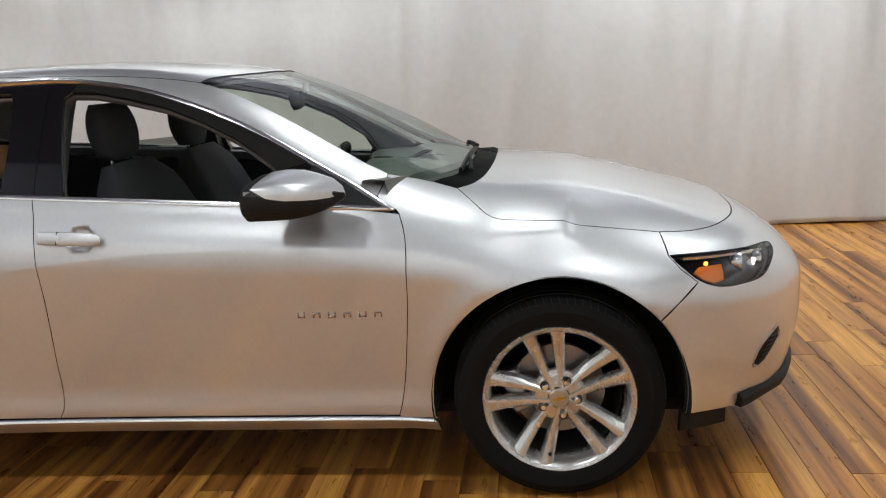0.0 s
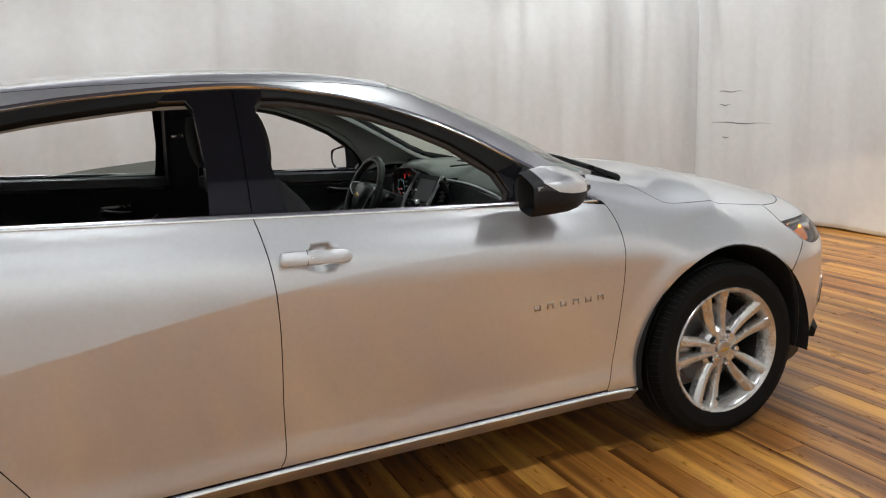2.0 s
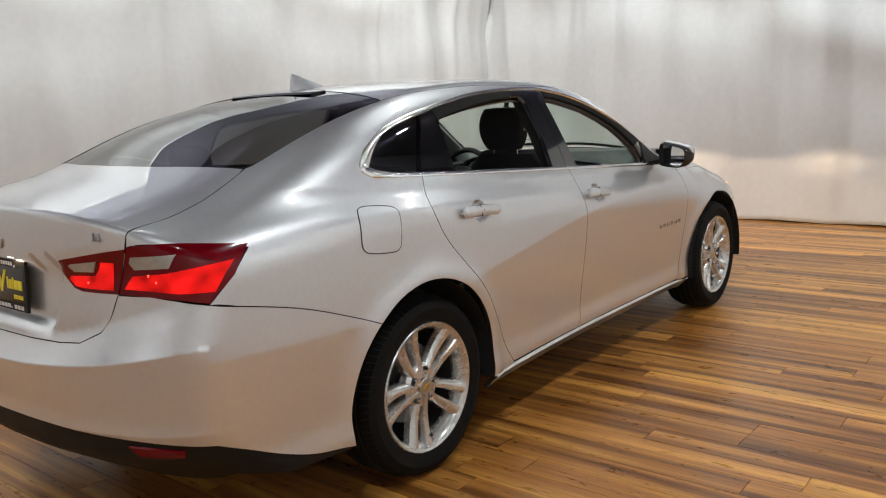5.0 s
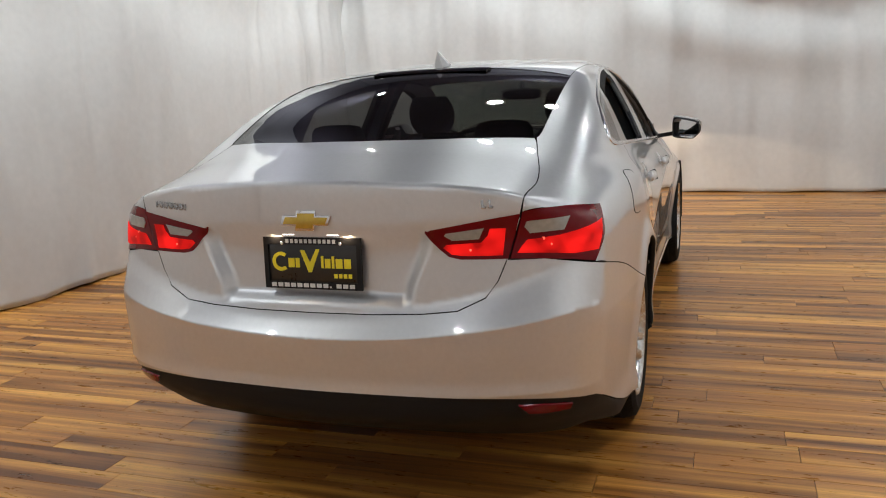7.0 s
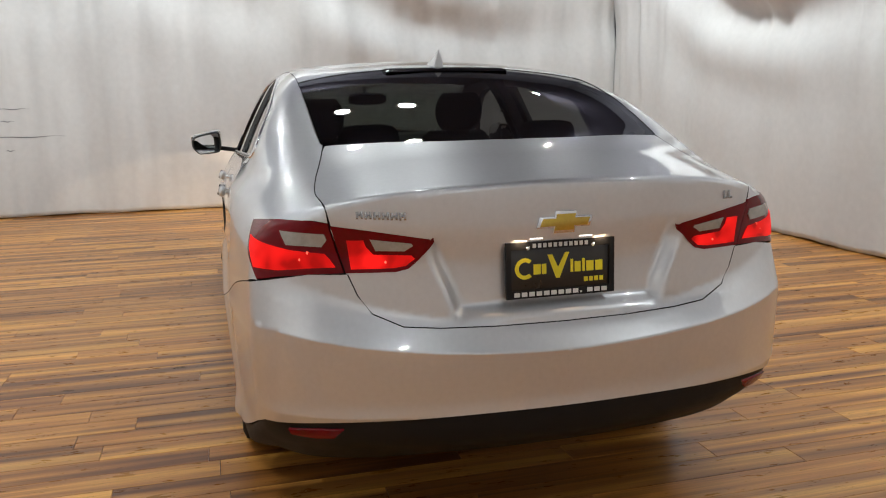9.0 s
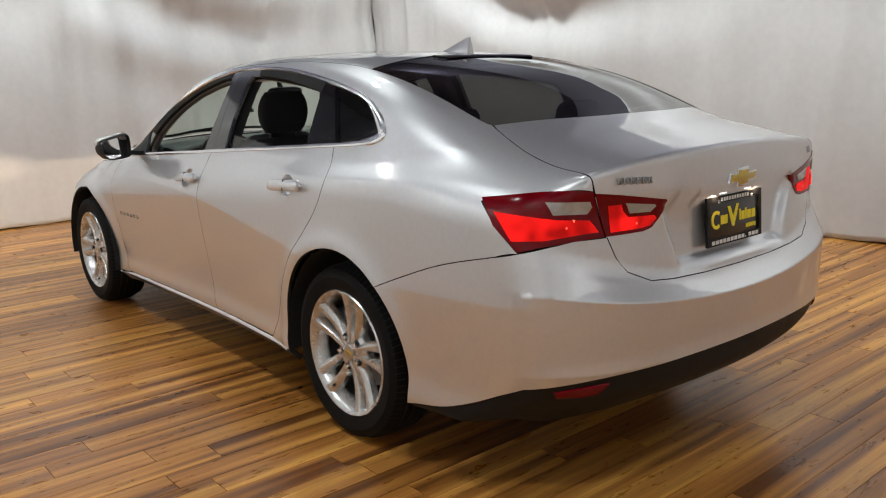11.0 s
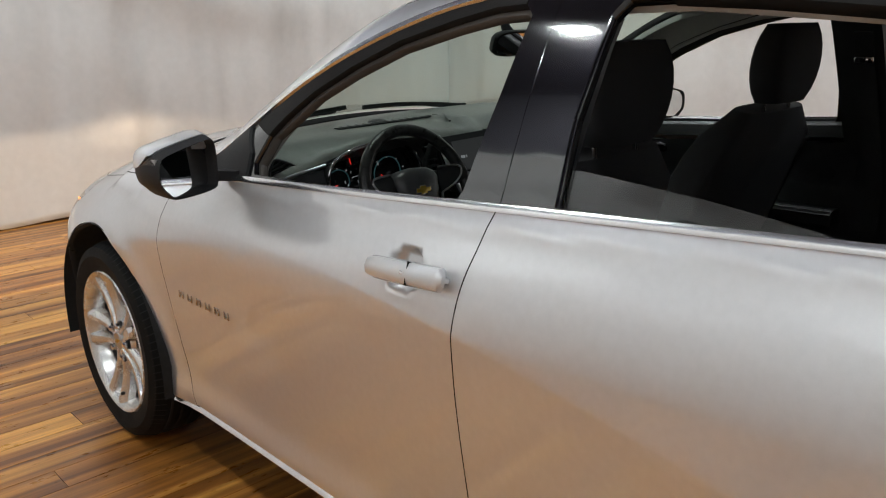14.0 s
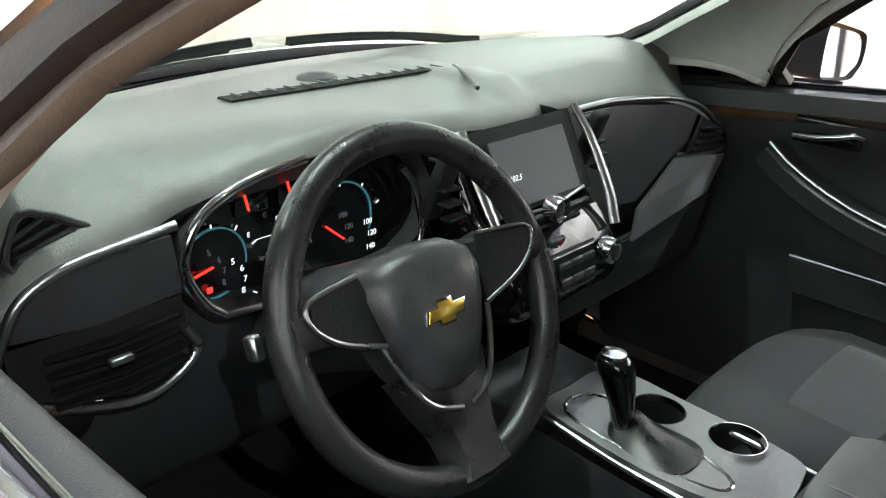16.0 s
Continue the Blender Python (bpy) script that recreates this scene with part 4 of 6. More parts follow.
# name bars on the front doors
for i, (_, s) in enumerate(SIDES):
    for k in range(6):
        x = .612 + k * .0495
        c = side([(x, .628)])[0]
        n = outward(np.array([c]))[0]
        for dx in (-.010, 0, .010):
            q = part("badge_bar", box("badge_bar", BADGE, (.005, .020, .003), (dx, 0, 0), .001), front_door[i]) if dx else part("badge_bar", box("badge_bar", BADGE, (.015, .005, .003), (0, .006 if k % 2 else -.006, 0), .001), front_door[i])
            q.matrix_local = Matrix.Translation((c[0] + n[0] * .0015, (c[1] + n[1] * .0015) * s, c[2] + n[2] * .0015)) @ Matrix(((s * -1 if s > 0 else 1, 0, 0, 0), (0, 0, s, 0), (0, 1, 0, 0), (0, 0, 0, 1)))


# ---- wheels ----
def wheel_parts(w):
    R, W = .335, .222
    prof = []
    for t in np.linspace(-1, 1, 15):
        prof.append((R - .012 * t ** 4 - .002 * abs(t), t * (W / 2 - .018)))
    prof = [(.232, -W / 2 + .012), (.25, -W / 2 + .002), (.29, -W / 2 - .004), (.318, -W / 2 + .008)] + prof + [(.318, W / 2 - .008), (.29, W / 2 + .004), (.25, W / 2 - .002), (.232, W / 2 - .012)]
    part("tyre", lathe("tyre", RUBBER, prof, 96), w, "black tyre with tread grooves")
    for y in (-.055, -.02, .02, .055):
        part("tread_groove", lathe("tread_groove", DARK, [(R - .003, y - .004), (R + .0008 - .012 * (y / .093) ** 4, y - .004), (R + .0008 - .012 * (y / .093) ** 4, y + .004), (R - .003, y + .004)], 96), w)
    v, f = [], []
    for k in range(84):
        a = 2 * math.pi * k / 84
        for sgn in (1, -1):
            base = len(v)
            for da, r, y in ((-.006, R - .004, .074), (.006, R - .004, .074), (.022, R - .022, .108), (.010, R - .022, .108)):
                v.append(((r + .0022) * math.cos(a + da), sgn * y, (r + .0022) * math.sin(a + da)))
            f.append((base, base + 1, base + 2, base + 3))
    tagged(part("tread_pattern", mesh_of("tread_pattern", v, f, DARK, smooth=False), w), kind="stuff")
    rimp = [(.212, -.10), (.216, .02), (.226, .085), (.238, .098), (.2415, .104), (.238, .109), (.228, .105), (.218, .088), (.204, .02), (.200, -.10)]
    rim_ob = part("rim", lathe("rim", ALLOY, rimp, 72, angle=50), w, "silver alloy rim with paired spokes")
    for pk in range(5):
        for sgn in (-1, 1):
            rings = []
            for t in np.linspace(0, 1, 9):
                r = .030 + .200 * t
                ang = radians(90 + 72 * pk) + sgn * math.atan2(.0185 + .0285 * t, r)
                half = .0130 + .0095 * t ** 1.2 + (.006 if t > .9 else 0)
                front = .086 - .018 * math.sin(math.pi * min(1, t * 1.05)) * .5 + .016 * t ** 2
                c, s_ = math.cos(ang), math.sin(ang)
                ring_ = []
                for u, h in ((-1.12, -.038), (-.98, -.007), (-.72, .0), (.05, .0015), (.38, -.0005), (1.0, -.013), (1.18, -.038)):
                    u *= sgn
                    ring_.append((r * c - u * half * s_, front + h, r * s_ + u * half * c))
                rings.append(ring_)
            part("spoke", loft("spoke", ALLOY, rings, angle=32), rim_ob)
    part("hub", lathe("hub", ALLOY, [(.084, .03), (.086, .062), (.074, .076), (.036, .081)], 48), rim_ob)
    part("hub_cap", lathe("hub_cap", SATIN, [(.031, .078), (.031, .087), (.027, .090), (.0, .0905)], 36), rim_ob)
    for m4 in (((-.019, -.0035), (.019, .0035)), ((-.007, -.0065), (.007, .0065))):
        (x0, z0), (x1, z1) = m4
        part("cap_emblem", box("cap_emblem", GOLD, (x1 - x0, .003, z1 - z0), (0, .0915, 0), .001), rim_ob)
    for k in range(5):
        a = radians(90 + 36 + 72 * k)
        x, z = .0575 * math.cos(a), .0575 * math.sin(a)
        part("bolt_pocket", lathe("bolt_pocket", DARK, [(.0155, .074), (.0155, .0835), (.012, .0840)], 20, at=(x, 0, z)), rim_ob)
        part("lug_nut", lathe("lug_nut", CHROME, [(.0105, .075), (.0105, .092), (.008, .096), (0, .0965)], 6, at=(x, 0, z), angle=20), rim_ob)
    part("valve", lathe("valve", TRIM, [(.006, .06), (.006, .098), (.003, .10)], 12, at=(.190 * math.cos(radians(-68)), 0, .190 * math.sin(radians(-68)))), rim_ob)
    part("brake_disc", lathe("brake_disc", STEEL, [(.06, .0), (.150, .0), (.150, -.022), (.06, -.022)], 60), w)
    part("brake_hub", lathe("brake_hub", IRON, [(.075, -.02), (.075, .03), (.06, .045), (0, .046)], 36), w)
    part("brake_caliper", box("brake_caliper", SATIN, (.07, .07, .15), (.135, .0, .03), .015, (0, 10, 0)), w)
    part("inner_barrel", lathe("inner_barrel", DARK, [(.199, -.11), (.199, .05)], 48), w)


wheel = part("wheel", None, car)
wheel_parts(wheel)
WHEEL_Y = .770


def copy_wheel(m):
    made = {}
    for o in (wheel, *wheel.children_recursive):
        made[o] = o.copy()
        scene.collection.objects.link(made[o])
        if o is not wheel:
            made[o].parent = made[o.parent]
    made[wheel].parent = car
    made[wheel].matrix_local = m


wheel.matrix_local = pose(AXLE, WHEEL_Y, HUB, 0, 20, 0)
copy_wheel(pose(-AXLE, WHEEL_Y, HUB, 0, -12, 0))
copy_wheel(pose(AXLE, -WHEEL_Y, HUB, 0, 0, 180) @ pose(0, 0, 0, 0, 12, 0))
copy_wheel(pose(-AXLE, -WHEEL_Y, HUB, 0, 0, 180) @ pose(0, 0, 0, 0, 25, 0))


# ---- mirrors ----
def door_mirror(parent, s):
    m = part("wing_mirror", None, parent, "silver and black door mirror")
    half = [(1.031, 1.054), (.983, 1.069), (.934, 1.079), (.903, 1.084), (.889, 1.079), (.883, 1.056), (.882, 1.016), (.884, .981), (.895, .967), (.942, .960), (1.001, .959), (1.018, .971), (1.035, .989), (1.040, 1.02)]
    shape = [(p.x, p.y) for p in smooth_line([(y, z, 0) for y, z in half], 3, True)]

    def row(x, k, dy=0.0, dz=0.0, lean=.20):
        """The rear outline, shrunk by k about its middle, at x along the car."""
        return [(x - lean * (y - .96), s * (.962 + (y - .962) * k + dy), 1.020 + (z - 1.020) * k + dz) for y, z in shape]
    rows = [row(.566, .90, lean=.30), row(.545, .915, lean=.26), row(.534, .94), row(.530, .975), row(.536, 1.0), row(.565, 1.035, .002, .003), row(.61, 1.07, .002, .006), row(.66, 1.03, -.004, .004),
            row(.705, .88, -.014, .0), row(.745, .66, -.028, -.002), row(.772, .36, -.036, -.004), row(.780, .12, -.038, -.005)]
    part("mirror_housing", loft("mirror_housing", TRIM, rows, angle=50), m, "black plastic mirror housing")
    cap = [[(p[0] + .001, p[1] * 1.0022 if abs(p[1]) > .95 else p[1] * .9982, max(p[2], low) + .0025) for p in r] for r, low in zip(rows[5:], (1.058, 1.030, 1.020, 1.016, 1.013, 1.012, 1.012))]
    part("mirror_cap", loft("mirror_cap", PAINT, cap, angle=50), m, "silver mirror cap")
    part("mirror_glass", loft("mirror_glass", MIRROR, [[(p[0] + .06 * (p[2] - 1.02), *p[1:]) for p in row(x, .91, lean=.42)] for x in (.559, .556)], angle=30), m)
    part("mirror_signal", loft("mirror_signal", LENS, [[(x, s * y, z) for y, z in ((1.026, z0), (y1, z0), (y1 - .002, z1), (1.026, z1))] for x, y1, z0, z1 in ((.524, 1.041, 1.040, 1.055), (.545, 1.045, 1.040, 1.056), (.575, 1.047, 1.038, 1.052), (.590, 1.046, 1.034, 1.040))], angle=30), m, "clear turn signal strip")
    part("mirror_signal_reflector", loft("mirror_signal_reflector", SATIN, [[(x, s * y, z) for y, z in ((1.027, 1.042), (1.040, 1.042), (1.039, 1.052), (1.027, 1.052))] for x in (.528, .550, .578)], angle=30), m)
    arm = [[(.66 + dx, s * y, z0 + dz) for dx, dz in ((-.04, -.014), (.045, -.014), (.05, .006), (-.035, .010))] for y, z0 in ((.775, .975), (.80, .975), (.85, .983), (.90, .99))]
    part("mirror_arm", loft("mirror_arm", TRIM, arm, angle=40), m)
    sail = skin(side([(.585, .972), (.90, .948), (.83, .985), (.66, 1.085), (.60, 1.03)]), (0, 1, .1), lift=.004, flange=.01, gap=.001)
    sail = sail if s > 0 else mirrored(sail)
    part("mirror_sail", mesh_of("mirror_sail", sail[0], sail[1], TRIM, sail[2]), m)


for i, (_, s) in enumerate(SIDES):
    door_mirror(front_door[i], s)

# ---- lamps at the tail ----
outer_3d = np.concatenate([side([(-2.128, .980)]), behind([(.76, 1.003), (.70, 1.007), (.646, 1.0), (.628, .93), (.608, .864), (.70, .858), (.78, .848)]), side([(-2.280, .834), (-2.20, .905)])])
inner_3d = behind([(.640, .994), (.56, .983), (.46, .966), (.385, .953), (.366, .945), (.375, .930), (.41, .895), (.437, .872), (.47, .864), (.55, .863), (.604, .863), (.622, .925)])
lamps_t = pair("tail_lamp", skin(outer_3d, (-.75, .66, .1), lift=.003, cell=.016, gap=.001, flange=.014), RED, quarter, "deep red tail lamp lens")
lamps_i = pair("tail_lamp", skin(inner_3d, (-1, .1, .1), lift=.003, cell=.016, gap=.001, flange=.014), RED, [boot_lid, boot_lid], "deep red tail lamp lens")
lit_o = np.concatenate([side([(-2.19, .945)]), behind([(.74, .925), (.655, .918), (.640, .90), (.628, .880), (.70, .875), (.775, .866)]), side([(-2.262, .865)])])
pair("lit_strip", skin(lit_o, (-.75, .66, .1), lift=.006, cell=.016, gap=.001, flange=.004), TAILGLOW, lamps_t, "glowing red tail light")
win_o = behind([(.765, .976), (.655, .972), (.648, .955), (.662, .935), (.752, .938)])
pair("reversing_lamp", skin(win_o, (-.85, .5, .1), lift=.0065, cell=.014, gap=.001, flange=.004), REVERSE, lamps_t, "clear reversing lamp window")
lit_i = behind([(.60, .955), (.555, .955), (.548, .935), (.53, .915), (.43, .910), (.420, .900), (.445, .880), (.48, .875), (.59, .874)])
pair("lit_strip", skin(lit_i, (-1, .1, .1), lift=.006, cell=.016, gap=.001, flange=.004), TAILGLOW, lamps_i, "glowing red tail light")
win_i = behind([(.540, .957), (.43, .943), (.425, .936), (.448, .921), (.525, .924)])
pair("reversing_lamp", skin(win_i, (-1, .1, .1), lift=.0065, cell=.014, gap=.001, flange=.004), REVERSE, lamps_i, "clear reversing lamp window")
for y, z, ob in ((.72, .90, lamps_t), (.70, .918, lamps_t), (.50, .893, lamps_i)):
    c = behind([(y, z)])[0]
    for i, (_, s) in enumerate(SIDES):
        part("bulb", lathe("bulb", TAILHOT, [(0, -.007), (.0035, -.0065), (.0055, 0), (0, .002)], 16, "x", (c[0], c[1] * s, c[2])), ob[i], "bright bulb glow")
fog = behind([(.775, .418), (.70, .428), (.63, .432), (.655, .400), (.70, .395), (.765, .398)])
pair("rear_reflector", skin(fog, (-.85, .5, 0), lift=.002, cell=.014, gap=.001), RED, [valance, valance], "dark red bumper reflector")

# crossbar emblem, trim badges and name bars
c = behind([(0, .981)])[0]
em = [(-.080, -.012), (-.070, .014), (-.028, .014), (-.026, .028), (.034, .028), (.032, .014), (.080, .014), (.070, -.012), (.028, -.012), (.026, -.026), (-.034, -.026), (-.032, -.012)]
tail_pose = lambda y, z, off: Matrix.Translation((behind([(abs(y), z)])[0][0] - off, y, z)) @ Matrix(((0, 0, -1, 0), (-1, 0, 0, 0), (0, 1, 0, 0), (0, 0, 0, 1))) @ pose(0, 0, 0, -4, 0, 0)
part("emblem_rim", plate("emblem_rim", CHROME, [(x * 1.06, y * 1.14) for x, y in em], .006, tail_pose(0, .981, .001)), boot_lid, "bright emblem edge")
part("emblem", plate("emblem", GOLD, [(x * .94, y * .84) for x, y in em], .009, tail_pose(0, .981, .001)), boot_lid, "plain gold cross-shaped emblem")
for k in range(6):
    for dx in (-.0065, 0, .0065):
        h = .020 if dx else .005
        part("badge_bar", plate("badge_bar", BADGE, [(-.0028 + dx, -h / 2), (.0028 + dx, -h / 2), (.0028 + dx, h / 2), (-.0028 + dx, h / 2)], .003, tail_pose(.565 - k * .0225, 1.022 - .0012 * k, .002), .0006), boot_lid)
for k in range(2):
    part("badge_bar", plate("badge_bar", BADGE, [(-.007, -.012), (.007, -.012), (.007, -.006), (0, -.006), (-.001, .012), (-.007, .012)], .003, tail_pose(-.542 - k * .020, 1.025, .002), .0006), boot_lid)

# number plate with its frame: bars stand for the lettering
pm = Matrix.Translation((-2.462, 0, .846)) @ Matrix(((0, 0, -1, 0), (-1, 0, 0, 0), (0, 1, 0, 0), (0, 0, 0, 1))) @ pose(0, 0, 0, -3, 0, 0)
plate_ob = part("number_plate", plate("number_plate", BLACKPLATE, [(-.150, -.070), (.150, -.070), (.150, .070), (-.150, .070)], .004, pm), boot_lid, "black dealer plate with yellow and white bars")


def bar(x0, y0, x1, y1, mat, nm="print_bar", h=.0065, slant=0.0):
    part(nm, plate(nm, mat, [(x0, y0), (x1, y0), (x1 + slant, y1), (x0 + slant, y1)], h, pm, 0), plate_ob)


for x0, y0, x1, y1 in ((-.165, -.080, .165, -.058), (-.165, .058, .165, .080), (-.165, -.058, -.150, .058), (.150, -.058, .165, .058)):
    bar(x0, y0, x1, y1, TRIM, "plate_frame", .009)
curve = [(.030 * math.cos(a), .030 * math.sin(a)) for a in np.radians(np.linspace(50, 310, 16))] + [(.019 * math.cos(a), .019 * math.sin(a)) for a in np.radians(np.linspace(310, 50, 16))]
part("print_curve", plate("print_curve", YELLOW, [(x - .108, y + .004) for x, y in curve], .0068, pm, 0), plate_ob)
for x, w, h in ((-.082, .021, .029), (-.057, .013, .029), (.030, .008, .037), (.043, .018, .029), (.066, .008, .037), (.079, .022, .029), (.107, .022, .029)):
    bar(x, -.014, x + w, -.014 + h, YELLOW)
part("print_wedge", plate("print_wedge", YELLOW, [(-.040, .040), (-.026, .040), (-.008, .002), (.014, .044), (.026, .044), (-.004, -.028), (-.014, -.028)], .0068, pm, 0), plate_ob)
for k in range(4):
    bar(.072 + k * .016, -.044, .083 + k * .016, -.031, YELLOW)
for k in range(13):
    bar(-.142 + k * .0222, -.0745, -.142 + k * .0222 + (.0165 if k != 9 else .006), -.0745 + (.0125 if k != 9 else .005), WHITE, h=.0102)
for k in range(11):
    bar(-.086 + k * .0158, .0625, -.086 + k * .0158 + .010, .0745, WHITE, h=.0102)
for x in (-.10, .098):
    part("plate_screw", lathe("plate_screw", CHROME, [(.006, 0), (.006, .010), (.004, .012), (0, .012)], 12, "z"), plate_ob, at=pm @ Matrix.Translation((x, .062, 0)))
for s in (1, -1):
    part("plate_lamp", box("plate_lamp", LAMPWHITE, (.012, .040, .006), (-2.462, .075 * s, .936), .002), boot_lid, "small plate lamp, lit")
    pl = bpy.data.lights.new("plate_light", "AREA")
    pl.size, pl.energy, pl.color = .03, .14, (1, .72, .45)
    o = new("plate_light", pl)
    o.matrix_world = look((-2.466, .12 * s, .932), (-2.455, .14 * s, .75))

# roof fin, brake light, wipers
fin = []
for t in np.linspace(0, 1, 9):
    x = -.985 - .205 * t
    h = .080 * t ** 1.1 * (1 if t < .97 else .97)
    w = .030 * math.sin(math.pi * min(.5 + .1, .12 + .55 * t)) * (1 - .35 * t)
    zb = float(ROOF(x)) - .008
    fin.append([(x - .028 * (q / 6 if q <= 6 else 0) * 0 + (-.0 if q != 6 else .0), w * math.cos(math.pi * q / 12) * (1 - .75 * math.sin(math.pi * q / 12) ** 2), zb + (h + .008) * math.sin(math.pi * q / 12)) for q in range(13)])
part("roof_antenna", loft("roof_antenna", PAINT, fin, angle=50), car, "silver shark-fin roof antenna")
chm = [[(x + .16 * y * y * 0 - .0 , y, z) for x, z in ((-1.222 - .10 * y * y, 1.408 - .06 * y * y), (-1.232 - .10 * y * y, 1.424 - .06 * y * y), (-1.305 - .08 * y * y, 1.416 - .06 * y * y), (-1.318 - .08 * y * y, 1.408 - .06 * y * y), (-1.30 - .08 * y * y, 1.396 - .06 * y * y))] for y in np.linspace(-.25, .25, 13)]
part("high_brake_light", loft("high_brake_light", GLOSS, chm, angle=30), car, "dark high-mounted brake light")
for x0, y0, x1, y1 in ((1.09, .12, 1.055, .54), (1.10, -.45, 1.125, .02)):
    line = [Vector(p) + Vector((.004, 0, -.004)) for p in over([(x0 + (x1 - x0) * t, y0 + (y1 - y0) * t) for t in np.linspace(0, 1, 12)])]
    wp = part("wiper", sweep("wiper", TRIM, line, [(-.008, 0), (.008, 0), (.004, .014), (-.004, .014)]), car, "black windscreen wiper")
    part("wiper_arm", sweep("wiper_arm", TRIM, [Vector(p) + Vector((.004, 0, .004)) for p in over([(x0 + (x1 - x0) * .5, y0 + (y1 - y0) * .5), (x0 + (x1 - x0) * .3 + .02, y0 + (y1 - y0) * .3), (x0 + .035, y0 + (y1 - y0) * .05)])], round_section(.007)), wp)

# head lamps
hl = pair("headlamp", skin(lamp_3d, (.72, .68, .15), lift=-.030, flange=0, gap=0, cell=.018), GLOSS, car, "dark headlamp unit, lit")
pair("lens", skin(lamp_3d, (.72, .68, .15), lift=-.001, flange=.03, gap=.001, cell=.018), LENS, hl, "clear headlamp lens")
amb = side([(1.842, .722), (1.858, .735), (1.935, .735), (1.938, .688), (1.905, .682), (1.872, .697)])
pair("side_marker", skin(amb, (.5, .85, .1), lift=-.016, flange=.01, gap=0, cell=.018), AMBER, hl, "amber side marker")
for i, (_, s) in enumerate(SIDES):
    c = side([(1.875, .735)])[0]
    part("marker_bulb", lathe("marker_bulb", AMBERGLOW, [(0, -.007), (.006, -.004), (.007, 0), (0, .003)], 16, "y", (c[0], (c[1] - .006) * s, c[2])), hl[i], "glowing amber bulb")
    for x, z, r in ((2.00, .712, .034), (2.075, .708, .028)):
        c = side([(x, z)])[0]
        part("projector", lathe("projector", CHROME, [(r * .5, -.02), (r, .0), (r * 1.15, .018), (r * 1.1, .02), (r * .9, .004), (0, -.004)], 30, "x", (c[0] - .02, (c[1] - .055) * s, c[2])), hl[i], "bright round projector")
    strip = [Vector((p[0], p[1] * s, p[2])) for p in side([(1.81, .757), (1.9, .753), (2.0, .748), (2.09, .741)])]
    part("lamp_brow", sweep("lamp_brow", CHROME, [p - Vector((.006, .010 * s, .004)) for p in strip], [(-.004, -.004), (.004, -.004), (.004, .004), (-.004, .004)]), hl[i])
    c = side([(2.062, .708)])[0]
    part("beam_lamp", lathe("beam_lamp", LAMPWHITE, [(0, .006), (.012, .004), (.013, 0), (0, -.002)], 20, "x", (c[0] - .016, (c[1] - .032) * s, c[2])), hl[i], "glowing white low beam")
    for tall, wide, blend, energy, aim in ((32, 2.8, .12, 62, (4.95, .60 * s, -.10)), (7, 2.6, 1.0, 130, (4.95, .66 * s, .605)), (2.6, 1.5, 1.0, 95, (4.95, .66 * s, .635))):
        bl = bpy.data.lights.new("low_beam", "SPOT")
        bl.energy, bl.color, bl.spot_size, bl.spot_blend, bl.shadow_soft_size = energy, (1, .76, .52), radians(tall), blend, .004
        new("low_beam", bl).matrix_world = look((2.205, .60 * s, .706), aim) @ Matrix.Diagonal((wide, 1, 1, 1))
fogp = side([(2.125, .50), (2.13, .455), (2.06, .375), (2.035, .39), (2.06, .45)])
pair("side_grille", skin(fogp, (.72, .68, 0), lift=.002, flange=.006, cell=.015), TRIM, car, "black mesh bumper grille")
# the lip under the nose and the air dam ahead of each wheel
chin_line = np.concatenate([ahead([(y, .290) for y in np.linspace(0, .56, 8)]), side([(2.02, .292), (1.985, .287)])])
dam_line = side([(1.955, .25), (1.88, .25), (1.80, .255)]) - np.array([0, .035, 0])
for nm, line, sec, words in (("chin_spoiler", chin_line, [(-.03, -.040), (.014, -.036), (.022, -.006), (.010, .010), (-.03, .010)], "black chin lip under the nose"),
                             ("air_dam", dam_line, [(-.012, -.065), (.0, -.065), (.004, .0), (-.012, .02)], "black air dam ahead of the wheel")):
    d = sweep(nm, TRIM, [Vector(p) for p in line], sec)
    part(nm, d, car, words)
    d2 = d.copy()
    for v in d2.vertices:
        v.co.y = -v.co.y
    d2.flip_normals()
    part(nm, d2, car, words)
for _, s in SIDES:
    edge = [Vector((p[0], p[1] * s, p[2])) for p in side(flat2([(2.125, .50), (2.13, .455), (2.06, .375), (2.035, .39), (2.06, .45), (2.125, .50)], 3))]
    part("grille_rim", sweep("grille_rim", SATIN, edge[:-1], [(-.004, -.003), (.004, -.003), (.003, .005), (-.003, .005)], True), car, "bright rim of the bumper grille")
    for k in range(7):
        a, b = side([(2.045 + .008 * k, .385 + .014 * k)])[0], side([(2.075 + .008 * k, .398 + .012 * k)])[0]
        part("grille_slat", sweep("grille_slat", IRON, [Vector((q[0] + .004, (q[1] + .004) * s, q[2])) for q in (a, b)], [(-.002, -.001), (.002, -.001), (.002, .002), (-.002, .002)]), car)
# ---- the car's inside ----
def squared(n, c, half, power=.5):
    """A rounded rectangle of n points about c in two coordinates."""
    out = []
    for k in range(n):
        a = 2 * math.pi * k / n
        x, y = math.cos(a), math.sin(a)
        out.append((c[0] + half[0] * math.copysign(abs(x) ** power, x), c[1] + half[1] * math.copysign(abs(y) ** power, y)))
    return out


